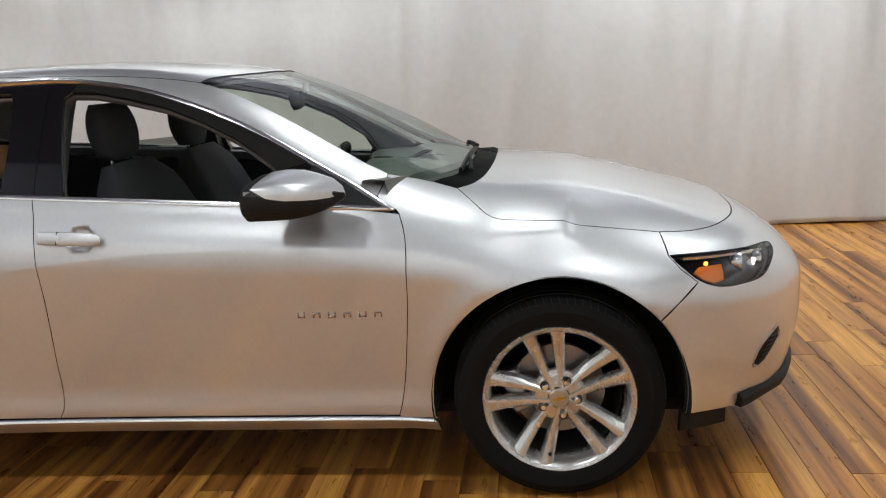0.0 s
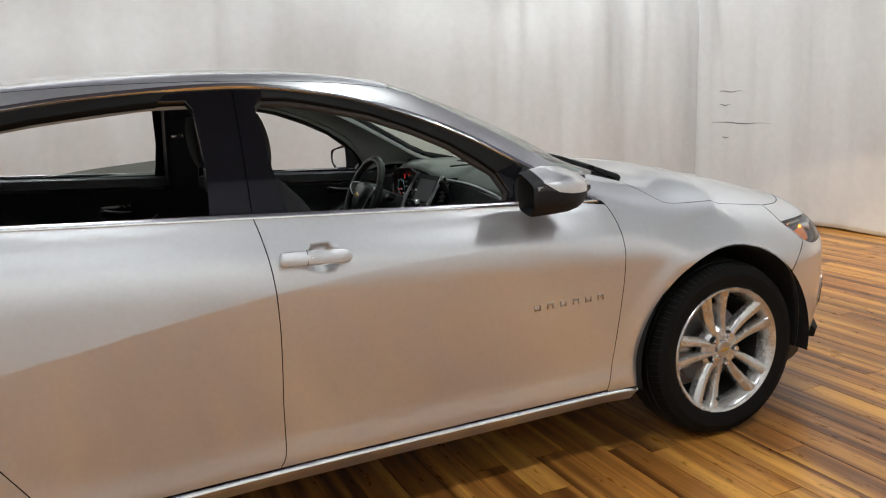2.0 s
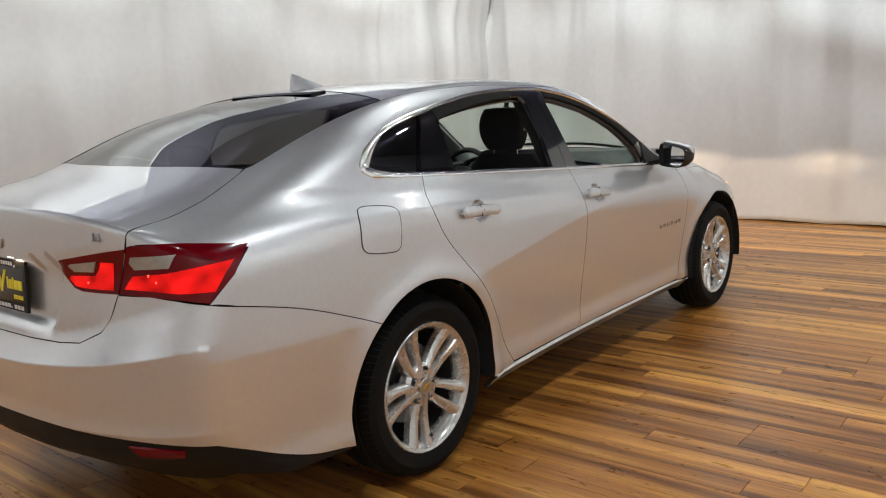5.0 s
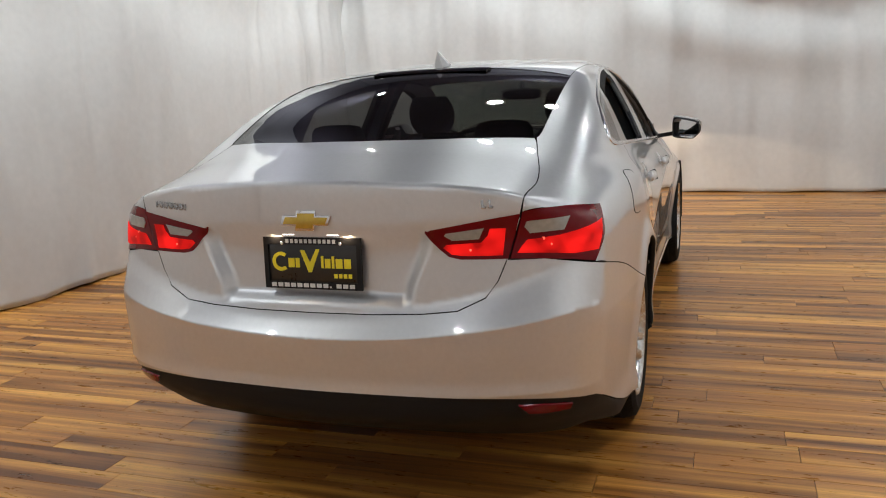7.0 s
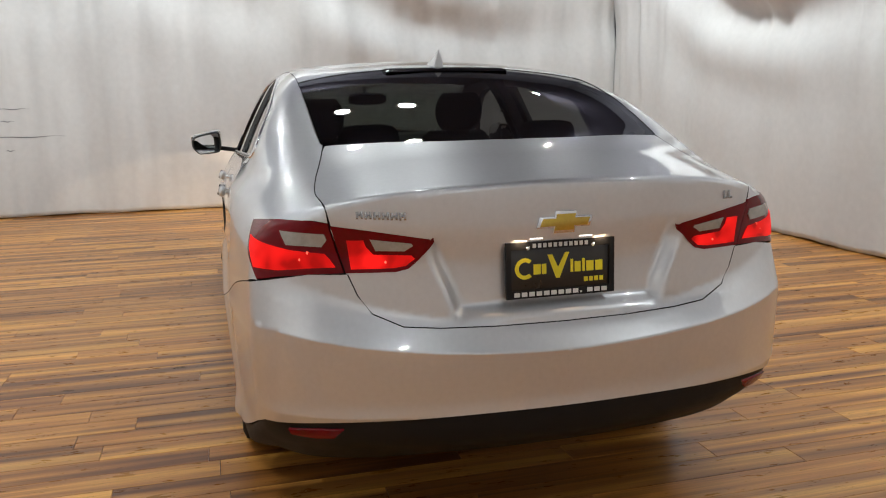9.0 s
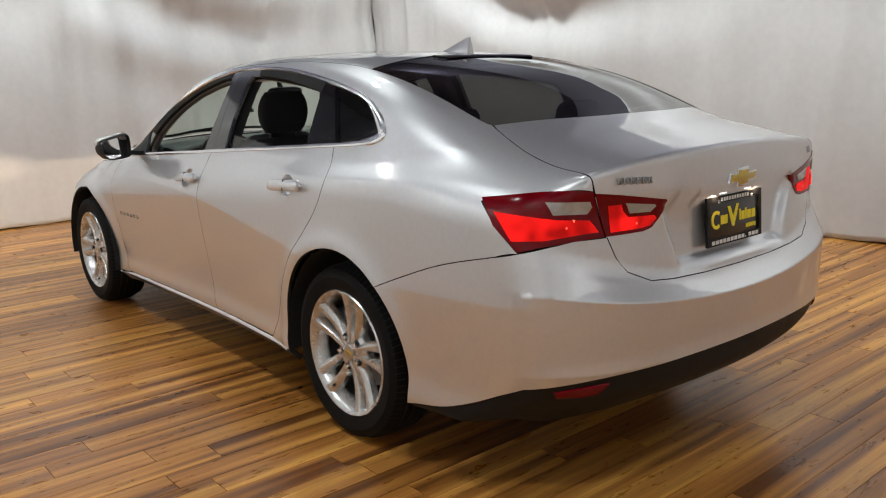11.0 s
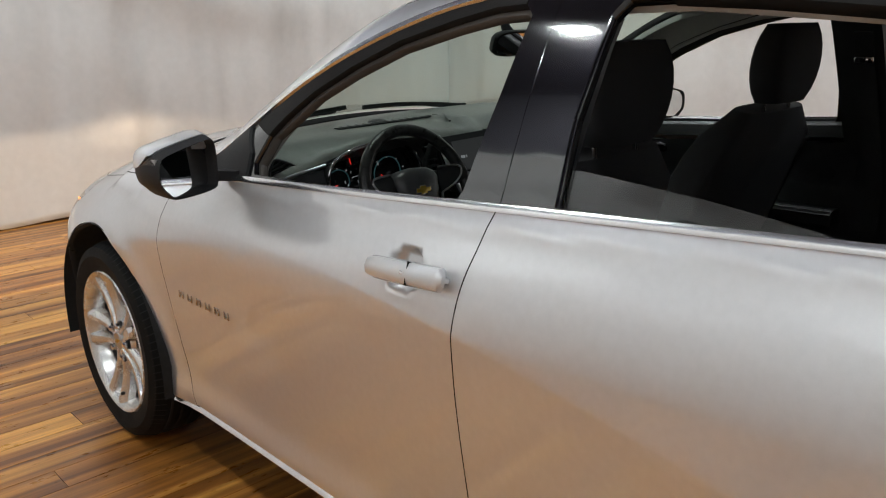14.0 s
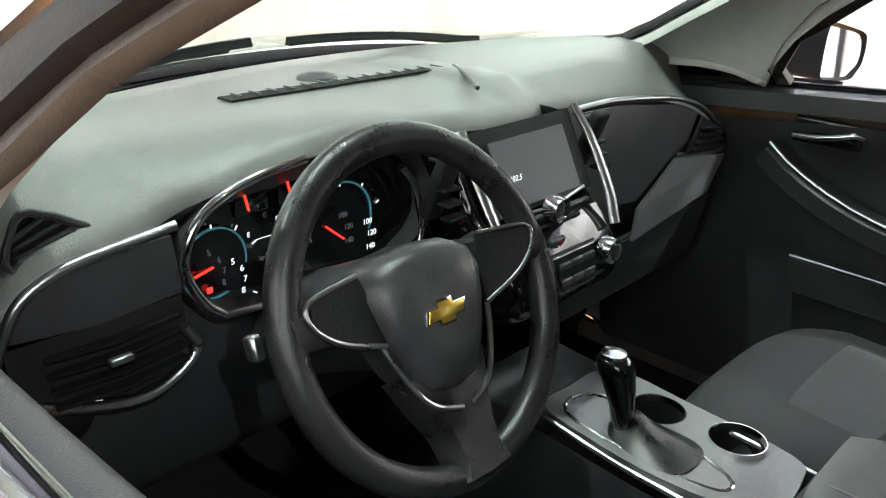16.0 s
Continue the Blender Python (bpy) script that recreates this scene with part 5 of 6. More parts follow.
def cabin_seat(y, dx=0.0, dz=0.0, cushion=-.03):
    seat = part("car_seat", None, car, "black cloth front seat")
    rows = []
    for t in np.linspace(0, 1, 12):
        x, z = .02 - .265 * t + dx, .47 + .60 * t + dz
        w = (.245 + .02 * math.sin(math.pi * t)) * (1 if t < .85 else 1 - 2.2 * (t - .85) ** 1.3)
        th = .075 - .025 * t
        k = 1 if 0 < t < 1 else .55
        ring = []
        for v, u in squared(28, (0, 0), (w * (1 if k == 1 else .8), th * k), .55):
            bolster = .045 * abs(v / .25) ** 3 if u > 0 else 0
            ring.append((x + u + bolster * (1 - .4 * t), y + v, z + u * .35 + (.02 if t == 1 else 0)))
        rows.append(ring)
    part("backrest", loft("backrest", CLOTH, rows, angle=60), seat)
    rows = []
    for t in np.r_[0, .03, .07, .12, .18, np.linspace(.25, 1, 9)]:
        x = .46 - .50 * t + cushion
        z = .510 - .03 * t + dz
        w = .25 * (1 - .30 * (max(0, .25 - t) / .25) ** 2)
        th = .075 * (1 - .45 * (max(0, .12 - t) / .12) ** 2)
        ring = []
        for v, u in squared(48, (0, 0), (w, th), .62):
            bolster = (.030 * abs(v / .25) ** 3 + .022 * (1 - (v / .25) ** 2)) * max(0, u / .075)
            ring.append((x, y + v, z + u + bolster - .03 * max(0, .25 - t) * 4 * max(0, u / .075)))
        rows.append(ring)
    part("seat_cushion", loft("seat_cushion", CLOTH, rows, angle=60), seat)
    rows = []
    for t in np.linspace(0, 1, 17):
        x = .30 - .35 * t
        rows.append([(x, y + v, .500 - .02 * t + .0765 + dz + h + .022 * (1 - (v / .25) ** 2) - (.02 if t in (0, 1) else 0)) for v, h in ((-.150, -.016), (-.145, -.004), (-.13, .003), (-.10, .005), (-.05, .0055), (0, .0055), (.05, .0055), (.10, .005), (.13, .003), (.145, -.004), (.15, -.016))])
    part("seat_insert", loft("seat_insert", CLOTH2, rows, False, 60, False), seat, "grey cloth seat insert")
    rows = []
    for t in np.linspace(0, 1, 8):
        z = 1.105 + .20 * t + dz
        k = (math.sin(math.pi * (.12 + .76 * t)) ** .35)
        rows.append([(-.268 - .02 * t + u + dx, y + v, z) for v, u in squared(24, (0, 0), (.130 * k, .055 * k), .6)])
    hr = part("headrest", loft("headrest", CLOTH, rows, angle=60), seat)
    for s in (-.07, .07):
        part("headrest_post", lathe("headrest_post", CHROME, [(.006, 1.03 + dz), (.006, 1.13 + dz)], 12, "z", (-.262 + dx, y + s, 0)), hr)
    part("seat_base", box("seat_base", TRIM, (.48, .44, .16), (.20 + cushion, y, .345), .02), seat)


cabin_seat(-.385, .10)
cabin_seat(.385, .06, -.02)
bench = part("rear_seat", None, car, "black cloth rear bench seat")
rows = []
for t in np.linspace(0, 1, 9):
    rows.append([(-1.12 - .33 * t + u, v, .48 + .58 * t) for v, u in squared(36, (0, 0), (.66 - .06 * t, .09 if 0 < t < 1 else .05), .45)])
part("rear_backrest", loft("rear_backrest", CLOTH, rows, angle=60), bench)
rows = []
for t in np.linspace(0, 1, 7):
    rows.append([(-.70 - .45 * t, v, .43 + u) for v, u in squared(36, (0, 0), (.68, .08 if 0 < t else .05), .45)])
part("rear_cushion", loft("rear_cushion", CLOTH, rows, angle=60), bench)
for y in (-.36, .36):
    rows = [[(-1.47 - .02 * t + u, y + v, 1.06 + .15 * t) for v, u in squared(20, (0, 0), (.12 * k, .05 * k), .6)] for t, k in ((0, .7), (.1, .92), (.4, 1), (.8, .95), (.95, .8), (1, .5))]
    part("headrest", loft("headrest", CLOTH, rows, angle=60), bench)
part("parcel_shelf", box("parcel_shelf", CARPET, (.62, 1.25, .02), (-1.73, 0, 1.085), .005), car)
part("cabin_floor", box("cabin_floor", CARPET, (2.6, 1.45, .03), (-.32, 0, .265), .005), car)
part("bulkhead", box("bulkhead", DARK, (.03, 1.5, .74), (.985, 0, .58), .005), car)
part("boot_wall", box("boot_wall", DARK, (.03, 1.3, .85), (-1.60, 0, .66), .005), car)

# roof lining and pillar trim
hl_data = skin(np.array(full(over(ws_top[::-1] + [(p[0], p[1] - .0) for p in roof_side[1:]] + roof_rear[1:]))), (0, 0, 1), lift=-.030, flange=0, cell=.06, gap=-.004)
one("roof_lining", hl_data, LINER, "light grey fabric roof lining")
hole_edge = [(.60, .99), (.585, 1.03), (.545, 1.085), (.49, 1.140), (.40, 1.205), (.287, 1.262), (.15, 1.315), (0, 1.350), (-.13, 1.365), (-.38, 1.372), (-.5, 1.373), (-.80, 1.345), (-1.0, 1.315), (-1.08, 1.298)]
trim_out = np.concatenate([over([(.93, .66)]), over(ws_side[2:]), over(roof_side[1:]), over(rw_side[1:-6]), side([(-1.60, 1.20), (-1.32, 1.13), (-1.13, 1.11), (-1.10, 1.27)]), side(hole_edge[::-1])])
pair("pillar_trim", skin(trim_out, (-.1, .76, .6), lift=-.032, flange=.02, cell=.035, gap=-.004), LINER, car, "light grey pillar trim")
for i, (_, s) in enumerate(SIDES):
    bp = side([(-.27, z) for z in np.linspace(.55, 1.37, 10)])
    rows = [[(p[0] + u, (p[1] - .075 + v) * s, p[2]) for u, v in ((-.075, .03), (.075, .03), (.065, -.02), (-.065, -.02))] for p in bp]
    part("pillar_cover", loft("pillar_cover", VINYL, rows, angle=40), car)
    belt_line = [Vector(((p[0] - .02), (p[1] - .105) * s, p[2])) for p in bp[1:-1]]
    part("seat_belt", sweep("seat_belt", CLOTH2, belt_line, [(-.024, -.001), (.024, -.001), (.024, .001), (-.024, .001)], up=(0, s, 0)), car, "dark woven seat belt")
    part("belt_guide", box("belt_guide", CHROME, (.05, .012, .018), (-.29, .600 * s, 1.205), .004), car)


# door cards and their fittings
def door_card(parent, outline, s, front):
    d = skin(outline, (0, 1, 0), lift=-.095, flange=0, cell=.05, gap=.012)
    d = d if s > 0 else mirrored(d)
    card = part("door_card", mesh_of("door_card", d[0], d[1], VINYL, d[2]), parent, "black moulded door lining")
    xs = (.90, -.22) if front else (-.30, -1.28)
    line = [Vector((p[0], (p[1] - .030) * s, p[2] - .018)) for p in side([(x, belt(x)) for x in np.linspace(*xs, 16)])]
    part("door_sill_cap", sweep("door_sill_cap", VINYL, line, [(-.030, -.03), (.030, -.03), (.028, .006), (.018, .014), (-.018, .014), (-.028, .006)], up=(0, 0, 1)), card)
    part("window_rubber", sweep("window_rubber", TRIM, [p + Vector((0, .018 * s, .016)) for p in line], round_section(.008, 8)), card)
    xa, xb = (.555, -.20) if front else (-.40, -1.1)
    arm = [Vector((xa + (xb - xa) * t, s * (.742 - .035 * math.sin(math.pi * min(1, t * 1.3))), .850 - .120 * math.sin(math.pi / 2 * min(1, t * 2.0)) ** .8 + .01 * t)) for t in np.linspace(0, 1, 18)]
    part("armrest", sweep("armrest", VINYL, arm, [(-.03, -.035), (.03, -.035), (.034, .0), (.02, .014), (-.02, .014), (-.034, 0)]), card)
    part("armrest_strip", sweep("armrest_strip", SATIN, [p + Vector((0, -.030 * s, .014)) for p in arm], round_section(.0035, 8)), card)
    hx, hz = (.405, .898) if front else (-.62, .90)
    part("handle_cup", box("handle_cup", GLOSS, (.13, .012, .05), (hx + .055, .742 * s, hz - .003), .005), card)
    part("inner_handle", sweep("inner_handle", CHROME, [Vector((hx + a, s * (.732 - b), hz + c)) for a, b, c in ((.115, 0, -.016), (.07, .008, -.012), (.03, .012, -.004), (0, .010, .006), (-.012, 0, .0))], round_section(.0065, 10)), card, "chrome inner door handle")
    part("window_switch", box("window_switch", CHROME, (.04, .016, .008), (hx + .02, .70 * s, .775), .002), card)
    part("map_pocket", sweep("map_pocket", VINYL, [Vector((x, s * .735, .592 + .04 * math.sin((x - xb) * 2.2))) for x in np.linspace(xa - .08, xb, 10)], [(-.02, -.06), (.02, -.06), (.024, .01), (-.02, .012)]), card)
    part("pocket_line", sweep("pocket_line", SATIN, [Vector((x, s * .714, .607 + .04 * math.sin((x - xb) * 2.2))) for x in np.linspace(xa - .08, xb, 10)], round_section(.0025, 6)), card)


for i, (_, s) in enumerate(SIDES):
    door_card(front_door[i], side(f_seam + m_seam + on_belt(-.26, .92)[1:-1]), s, True)
    door_card(rear_door[i], side(m_seam[::-1] + r_seam + on_belt(-1.30, -.28)[1:-1]), s, False)

# ---- dashboard ----
dash = part("dashboard", None, car, "black soft-touch dashboard with bright trim")


def bump_at(y, c, w):
    return math.exp(-abs((y - c) / w) ** 4)


LIP = spline([(-.745, .80), (-.723, .826), (-.617, .889), (-.52, .919), (-.321, .945), (-.165, .957), (-.05, .962), (.12, .976), (.20, .988), (.262, .993), (.338, .990), (.413, .979),
              (.496, .958), (.541, .942), (.604, .931), (.641, .922), (.668, .905), (.70, .880), (.745, .85)])
rows = []
for y in np.linspace(-.745, .745, 121):
    hood_ = math.exp(-((y - .325) / .20) ** 2)
    mid = bump_at(y, 0, .12)
    edge = max(0, abs(y) - .60) / .145
    back = min(1, max(0, (abs(y) - .50) / .09))
    lipx = .700 - .045 * hood_ - .030 * mid - .018 * back
    lipz = float(LIP(y))
    far = 1.125 - .40 * y * y
    pane_z = float(ROOF(far + .38 * y * y)) - .09 * y * y - .12 * y ** 6 - .022 - (.026 - .020 * y)
    low = .70 + .03 * edge
    ridge = .012 * bump_at(y, -.10, .04)
    rows.append([(far + .012, y, pane_z - .012), (far, y, pane_z - .006), (far - .012, y, .992), (far - .05, y, .987), (.90, y, .992 + ridge * .5), (.82, y, .992 + .008 * hood_ + ridge), (.76, y, min(.988 + .016 * hood_ + ridge, lipz + .050)), (lipx + .03, y, lipz + .014),
                 (lipx + .006, y, lipz + .004), (lipx, y, lipz - .010), (lipx + .012, y, lipz - .028), (low + .02 * hood_, y, min(.915, lipz - .042)), (low - .005, y, min(.85, lipz - .065)), (low - .02, y, min(.79, lipz - .085)), (low - .015, y, .72), (low, y, .64), (low + .08, y, .56)])
# the upper rows take the paler colour that stands for windscreen glare
part("dash_top", loft("dash_top", DASHTOP_LIT, [r[:10] for r in rows], False, 70, False), dash, "soft black dash top with windscreen glare in its colour")
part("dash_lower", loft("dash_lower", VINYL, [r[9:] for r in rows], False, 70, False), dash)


def strip(name, mat, pts, r=.004, parent=None, squash=1.0):
    return part(name, sweep(name, mat, smooth_line(pts, 6), round_section(r, 10, squash)), parent or dash)


def face(name, mat, pts, thick=.004, parent=None, centre=None):
    """A fan-filled slab through loosely flat 3D points, facing the seats."""
    p = [Vector(q) for q in pts]
    n = Vector((0, 0, 0))
    for a, b in zip(p, p[1:] + p[:1]):
        n += a.cross(b)
    n.normalize()
    if n.x > 0:
        n = -n
    bm = bmesh.new()
    f0 = [bm.verts.new(q) for q in p]
    f1 = [bm.verts.new(q + n * thick) for q in p]
    bm.faces.new(f0)
    bm.faces.new(f1)
    for k in range(len(p)):
        bm.faces.new((f0[k], f0[(k + 1) % len(p)], f1[(k + 1) % len(p)], f1[k]))
    return part(name, bm_mesh(name, bm, mat, 30), parent or dash)


# speaker and demister slot on top
face("demister_slot", DARK, [(.925, .292, .9965), (.893, .290, .9965), (.870, -.105, .9975), (.888, -.115, .9975)], .003)
for k in range(14):
    y = .275 - k * .028
    x = .908 - .068 * (.275 - y)
    part("demister_rib", box("demister_rib", VINYL, (.026, .004, .002), (x - .003, y, 1.0000), .0006), dash)
strip("dash_crease", VINYL, [(.863, -.112, 1.0), (.78, -.052, 1.003), (.72, -.008, 1.000)], .0035)
part("sensor_dome", lathe("sensor_dome", VINYL, [(.034, 0), (.030, .008), (.014, .013), (0, .0135)], 30, "z", (.965, .09, .987)), dash)

# outer left: corner vent, bright sweep, large louvred vent
corner = [(.704, .655, .922), (.714, .648, .955), (.722, .626, .968), (.702, .570, .934)]
face("corner_vent", DARK, corner, .002)
part("corner_vent_frame", sweep("corner_vent_frame", VINYL, smooth_line([(x - .003, y, z + .001) for x, y, z in corner], 3, True), round_section(.0042, 8), True, (1, 0, 0)), dash)
for k in range(4):
    t = (k + .7) / 4.4
    a_, b_ = Vector(corner[0]).lerp(Vector(corner[1]), t), Vector(corner[3]).lerp(Vector(corner[2]), t)
    part("vent_blade", sweep("vent_blade", VINYL, [a_ + Vector((-.004, 0, 0)), b_ + Vector((-.004, 0, 0))], [(-.003, -.0012), (.003, -.0012), (.003, .0012), (-.003, .0012)]), dash)
strip("left_sweep", SATIN, [(.668, .702, .820), (.668, .694, .850), (.666, .683, .879), (.666, .668, .904), (.666, .641, .921), (.666, .604, .930), (.666, .547, .936), (.662, .510, .942)], .0055)
strip("left_low_sweep", SATIN, [(.660, .700, .815), (.658, .678, .8075), (.650, .622, .7865), (.645, .57, .777), (.645, .531, .788), (.645, .506, .811), (.648, .518, .838)], .0065)
face("left_insert", VINYL, [(.676, .688, .868), (.676, .664, .897), (.676, .638, .913), (.676, .60, .922), (.676, .545, .927), (.676, .512, .928), (.668, .508, .868), (.668, .600, .862)], .006)
face("side_vent", DARK, [(.668, .686, .864), (.668, .510, .864), (.655, .512, .815), (.650, .545, .790), (.650, .58, .785), (.653, .635, .797), (.660, .685, .818)], .004)
for k in range(4):
    z = .802 + .015 * k
    part("vent_blade", sweep("vent_blade", TRIM, [Vector((.652 + .004 * k, .655, z)), Vector((.645 + .004 * k, .59, z - .001)), Vector((.650 + .004 * k, .520, z + .002))], [(-.010, -.0018), (.010, -.0018), (.010, .0018), (-.010, .0018)]), dash)
part("vent_tab", box("vent_tab", SATIN, (.010, .024, .008), (.638, .592, .832), .002), dash)
part("lamp_switch", lathe("lamp_switch", TRIM, [(.026, 0), (.024, -.012), (.012, -.016), (0, -.016)], 30, "x", (.672, .640, .776)), dash)
face("lamp_switch_plate", VINYL, [(.668, .675, .81), (.668, .60, .81), (.680, .60, .745), (.680, .675, .745)], .004)
for k, a in enumerate((150, 100, 60, 20)):
    part("switch_mark", box("switch_mark", DIALWHITE, (.002, .006, .003), (.655, .640 + .034 * math.cos(radians(a)), .776 + .03 * math.sin(radians(a))), 0), dash)

# instrument binnacle
face("cluster_panel", GLOSS, [(.690, .502, .895), (.690, .498, .922), (.692, .470, .945), (.694, .42, .961), (.694, .34, .973), (.694, .22, .966), (.690, .165, .930), (.685, .160, .870), (.680, .20, .828), (.680, .34, .822), (.680, .45, .845)], .006)
strip("cluster_ring", CHROME, [(.650, .470, .832), (.652, .488, .849), (.653, .505, .880), (.654, .508, .903), (.654, .497, .934), (.654, .470, .957), (.654, .421, .973), (.654, .354, .981)], .0055)
strip("cluster_ring", CHROME, [(.654, .206, .942), (.654, .186, .918), (.654, .175, .8935), (.652, .169, .853), (.650, .183, .826), (.648, .224, .8175)], .0055)
strip("cluster_foot", SATIN, [(.648, .470, .832), (.648, .40, .826), (.648, .325, .8265), (.648, .224, .8175)], .004)
rows = [[(x, .33 + a * k, .905 + b * k) for a, b in ((.178, -.03), (.172, .025), (.13, .052), (.04, .074), (-.06, .078), (-.14, .058), (-.175, .0), (-.165, -.05), (-.10, -.082), (0, -.088), (.10, -.080), (.16, -.055))] for x, k in ((.690, .98), (.650, 1.03))]
part("cluster_wall", loft("cluster_wall", VINYL, rows, False, 60), dash)


def dial(y, z, r, x=.681):
    d = part("dial", lathe("dial", GLOSS, [(0, 0), (r, 0), (r + .002, -.002)], 40, "x", (x, y, z)), dash)
    part("dial_ring", lathe("dial_ring", DIALCYAN, [(r - .002, -.0015), (r - .002, -.004), (r, -.004), (r, -.0015)], 48, "x", (x, y, z)), d, "cyan lit dial ring")
    for k in range(9):
        a = radians(215 - k * 31)
        part("dial_mark", box("dial_mark", DIALWHITE, (.001, .0016, .006), (0, 0, 0), 0), d, at=Matrix.Translation((x - .003, y - (r - .008) * math.cos(a), z + (r - .008) * math.sin(a))) @ pose(0, 0, 0, 90 - math.degrees(a)))
    return d


def digits(parent, text, y, z, size, x=.677):
    cu = bpy.data.curves.new("numerals", "FONT")
    cu.body, cu.size, cu.extrude, cu.align_x, cu.align_y = text, size, .0003, "CENTER", "CENTER"
    ob = bpy.data.objects.new("numerals", cu)
    me = bpy.data.meshes.new_from_object(ob)
    bpy.data.objects.remove(ob)
    me.materials.clear()
    me.materials.append(DIALWHITE)
    part("numerals", me, parent, at=Matrix.Translation((x, y, z)) @ Matrix(((0, 0, -1, 0), (-1, 0, 0, 0), (0, 1, 0, 0), (0, 0, 0, 1))))


tach, speedo = dial(.461, .880, .041), dial(.284, .883, .050)
for txt, a in (("5", 62), ("6", 30), ("7", 0), ("8", -28)):
    digits(tach, txt, .461 - .027 * math.cos(radians(a)), .880 + .027 * math.sin(radians(a)), .010)
for txt, a in (("100", 38), ("120", 8), ("140", -22)):
    digits(speedo, txt, .284 - .034 * math.cos(radians(a)), .883 + .034 * math.sin(radians(a)), .010)
part("needle", box("needle", NEEDLE, (.002, .030, .0022), (.676, .478, .874), 0, (-12, 0, 0)), tach, "red lit needle")
part("needle", box("needle", NEEDLE, (.002, .036, .0022), (.675, .296, .872), 0, (40, 0, 0)), speedo, "red lit needle")
part("warning_mark", box("warning_mark", NEEDLE, (.001, .007, .007), (.676, .470, .852), .001), tach)
for y in (.408, .350):
    g = part("small_gauge", box("small_gauge", GLOSS, (.003, .045, .034), (.682, y, .940), .002), dash)
    part("needle", box("needle", NEEDLE, (.002, .0022, .024), (.679, y + .008, .940), 0, (-14, 0, 0)), g, "red lit needle")
    digits(g, "E" if y > .4 else "C", y + .019, .929, .008)
    digits(g, "F" if y > .4 else "H", y - .018, .939, .008)
info = part("driver_display", box("driver_display", GLOSS, (.003, .066, .072), (.683, .378, .872), .003), dash)
part("display_line", box("display_line", DIALWHITE, (.001, .052, .0012), (.680, .380, .892), 0), info)
part("display_line", box("display_line", DIALWHITE, (.001, .052, .0012), (.680, .380, .848), 0), info)
digits(info, "TRIP", .398, .899, .008)
digits(info, "Speed", .378, .882, .008)
digits(info, "0", .376, .864, .020)

# centre stack
stack_line = [(.650, .962), (.630, .920), (.600, .868), (.566, .840), (.530, .792), (.520, .757), (.535, .729), (.58, .705)]
rows = []
pts = smooth_line([(a, 0, b) for a, b in stack_line], 4)
for k, p in enumerate(pts):
    t = k / (len(pts) - 1)
    w = .122 - .006 * t - .035 * max(0, t - .75) / .25
    rows.append([(p.x + .11, w + .012, p.z), (p.x + .02, w + .006, p.z), (p.x + .004, w, p.z), (p.x, w - .010, p.z), (p.x, 0, p.z), (p.x, -w + .010, p.z), (p.x + .004, -w, p.z), (p.x + .02, -w - .006, p.z), (p.x + .11, -w - .012, p.z)])
stack = part("centre_panel", loft("centre_panel", GLOSS, rows, False, 60, False), dash, "gloss black centre console stack")
face("screen_bezel", TRIM, [(.644, .112, .9645), (.644, -.112, .9645), (.589, -.112, .857), (.589, .112, .857)], .012, stack)
face("touch_screen", DISPLAY, [(.6240, .080, .9525), (.6240, -.084, .9525), (.5815, -.084, .869), (.5815, .080, .869)], .003, stack)
digits(stack, "102.5", .054, .934, .012, .6100)
for s in (1, -1):
    strip("stack_blade", SATIN, [(.632, s * .124, .975), (.600, s * .130, .93), (.560, s * .128, .865), (.535, s * .118, .815)], .009, stack, .6)
    part("centre_vent", box("centre_vent", DARK, (.02, .032, .10), (.625, s * .165, .915), .006, (0, -22, 0)), stack)
    for k in range(5):
        part("vent_blade", box("vent_blade", TRIM, (.02, .030, .004), (.612 - .006 * k + .012, s * .165, .950 - .018 * k), .001), stack)
strip("radio_line", SATIN, [(.582, .095, .866), (.576, 0, .856), (.582, -.095, .866)], .003, stack)
part("volume_knob", lathe("volume_knob", CHROME, [(.019, 0), (.019, -.012), (.017, -.022), (.012, -.024), (0, -.024)], 32, "x", (.570, 0, .860)), stack, "chrome volume knob")
for y in (-.055, .055):
    part("radio_button", box("radio_button", VINYL, (.008, .070, .016), (.570, y, .848), .003, (0, -25, 0)), stack)
part("disc_slot", box("disc_slot", DARK, (.006, .12, .005), (.562, 0, .838), .001), stack)
part("hazard_button", box("hazard_button", VINYL, (.008, .03, .014), (.546, .012, .818), .002, (0, -20, 0)), stack)
part("hazard_mark", lathe("hazard_mark", RED, [(.006, 0), (.0055, -.002), (0, -.002)], 3, "x", (.541, .012, .818)), stack)
for y in (-.078, .078):
    part("climate_knob", lathe("climate_knob", CHROME, [(.020, 0), (.020, -.010), (.018, -.020), (.013, -.022), (0, -.020)], 32, "x", (.526, y, .789)), stack, "chrome climate knob")
    part("knob_face", lathe("knob_face", VINYL, [(.013, -.021), (.010, -.0225), (0, -.0225)], 24, "x", (.526, y, .789)), stack)
face("climate_frame", SATIN, [(.530, .050, .812), (.530, -.050, .812), (.516, -.043, .757), (.516, .043, .757)], .004, stack)
face("climate_panel", GLOSS, [(.5250, .045, .808), (.5250, -.045, .808), (.512, -.038, .762), (.512, .038, .762)], .003, stack)
for k in range(6):
    part("climate_button", box("climate_button", VINYL, (.005, .024, .010), (.517 - .004 * (k // 3), .027 - .027 * (k % 3), .796 - .022 * (k // 3)), .002), stack)

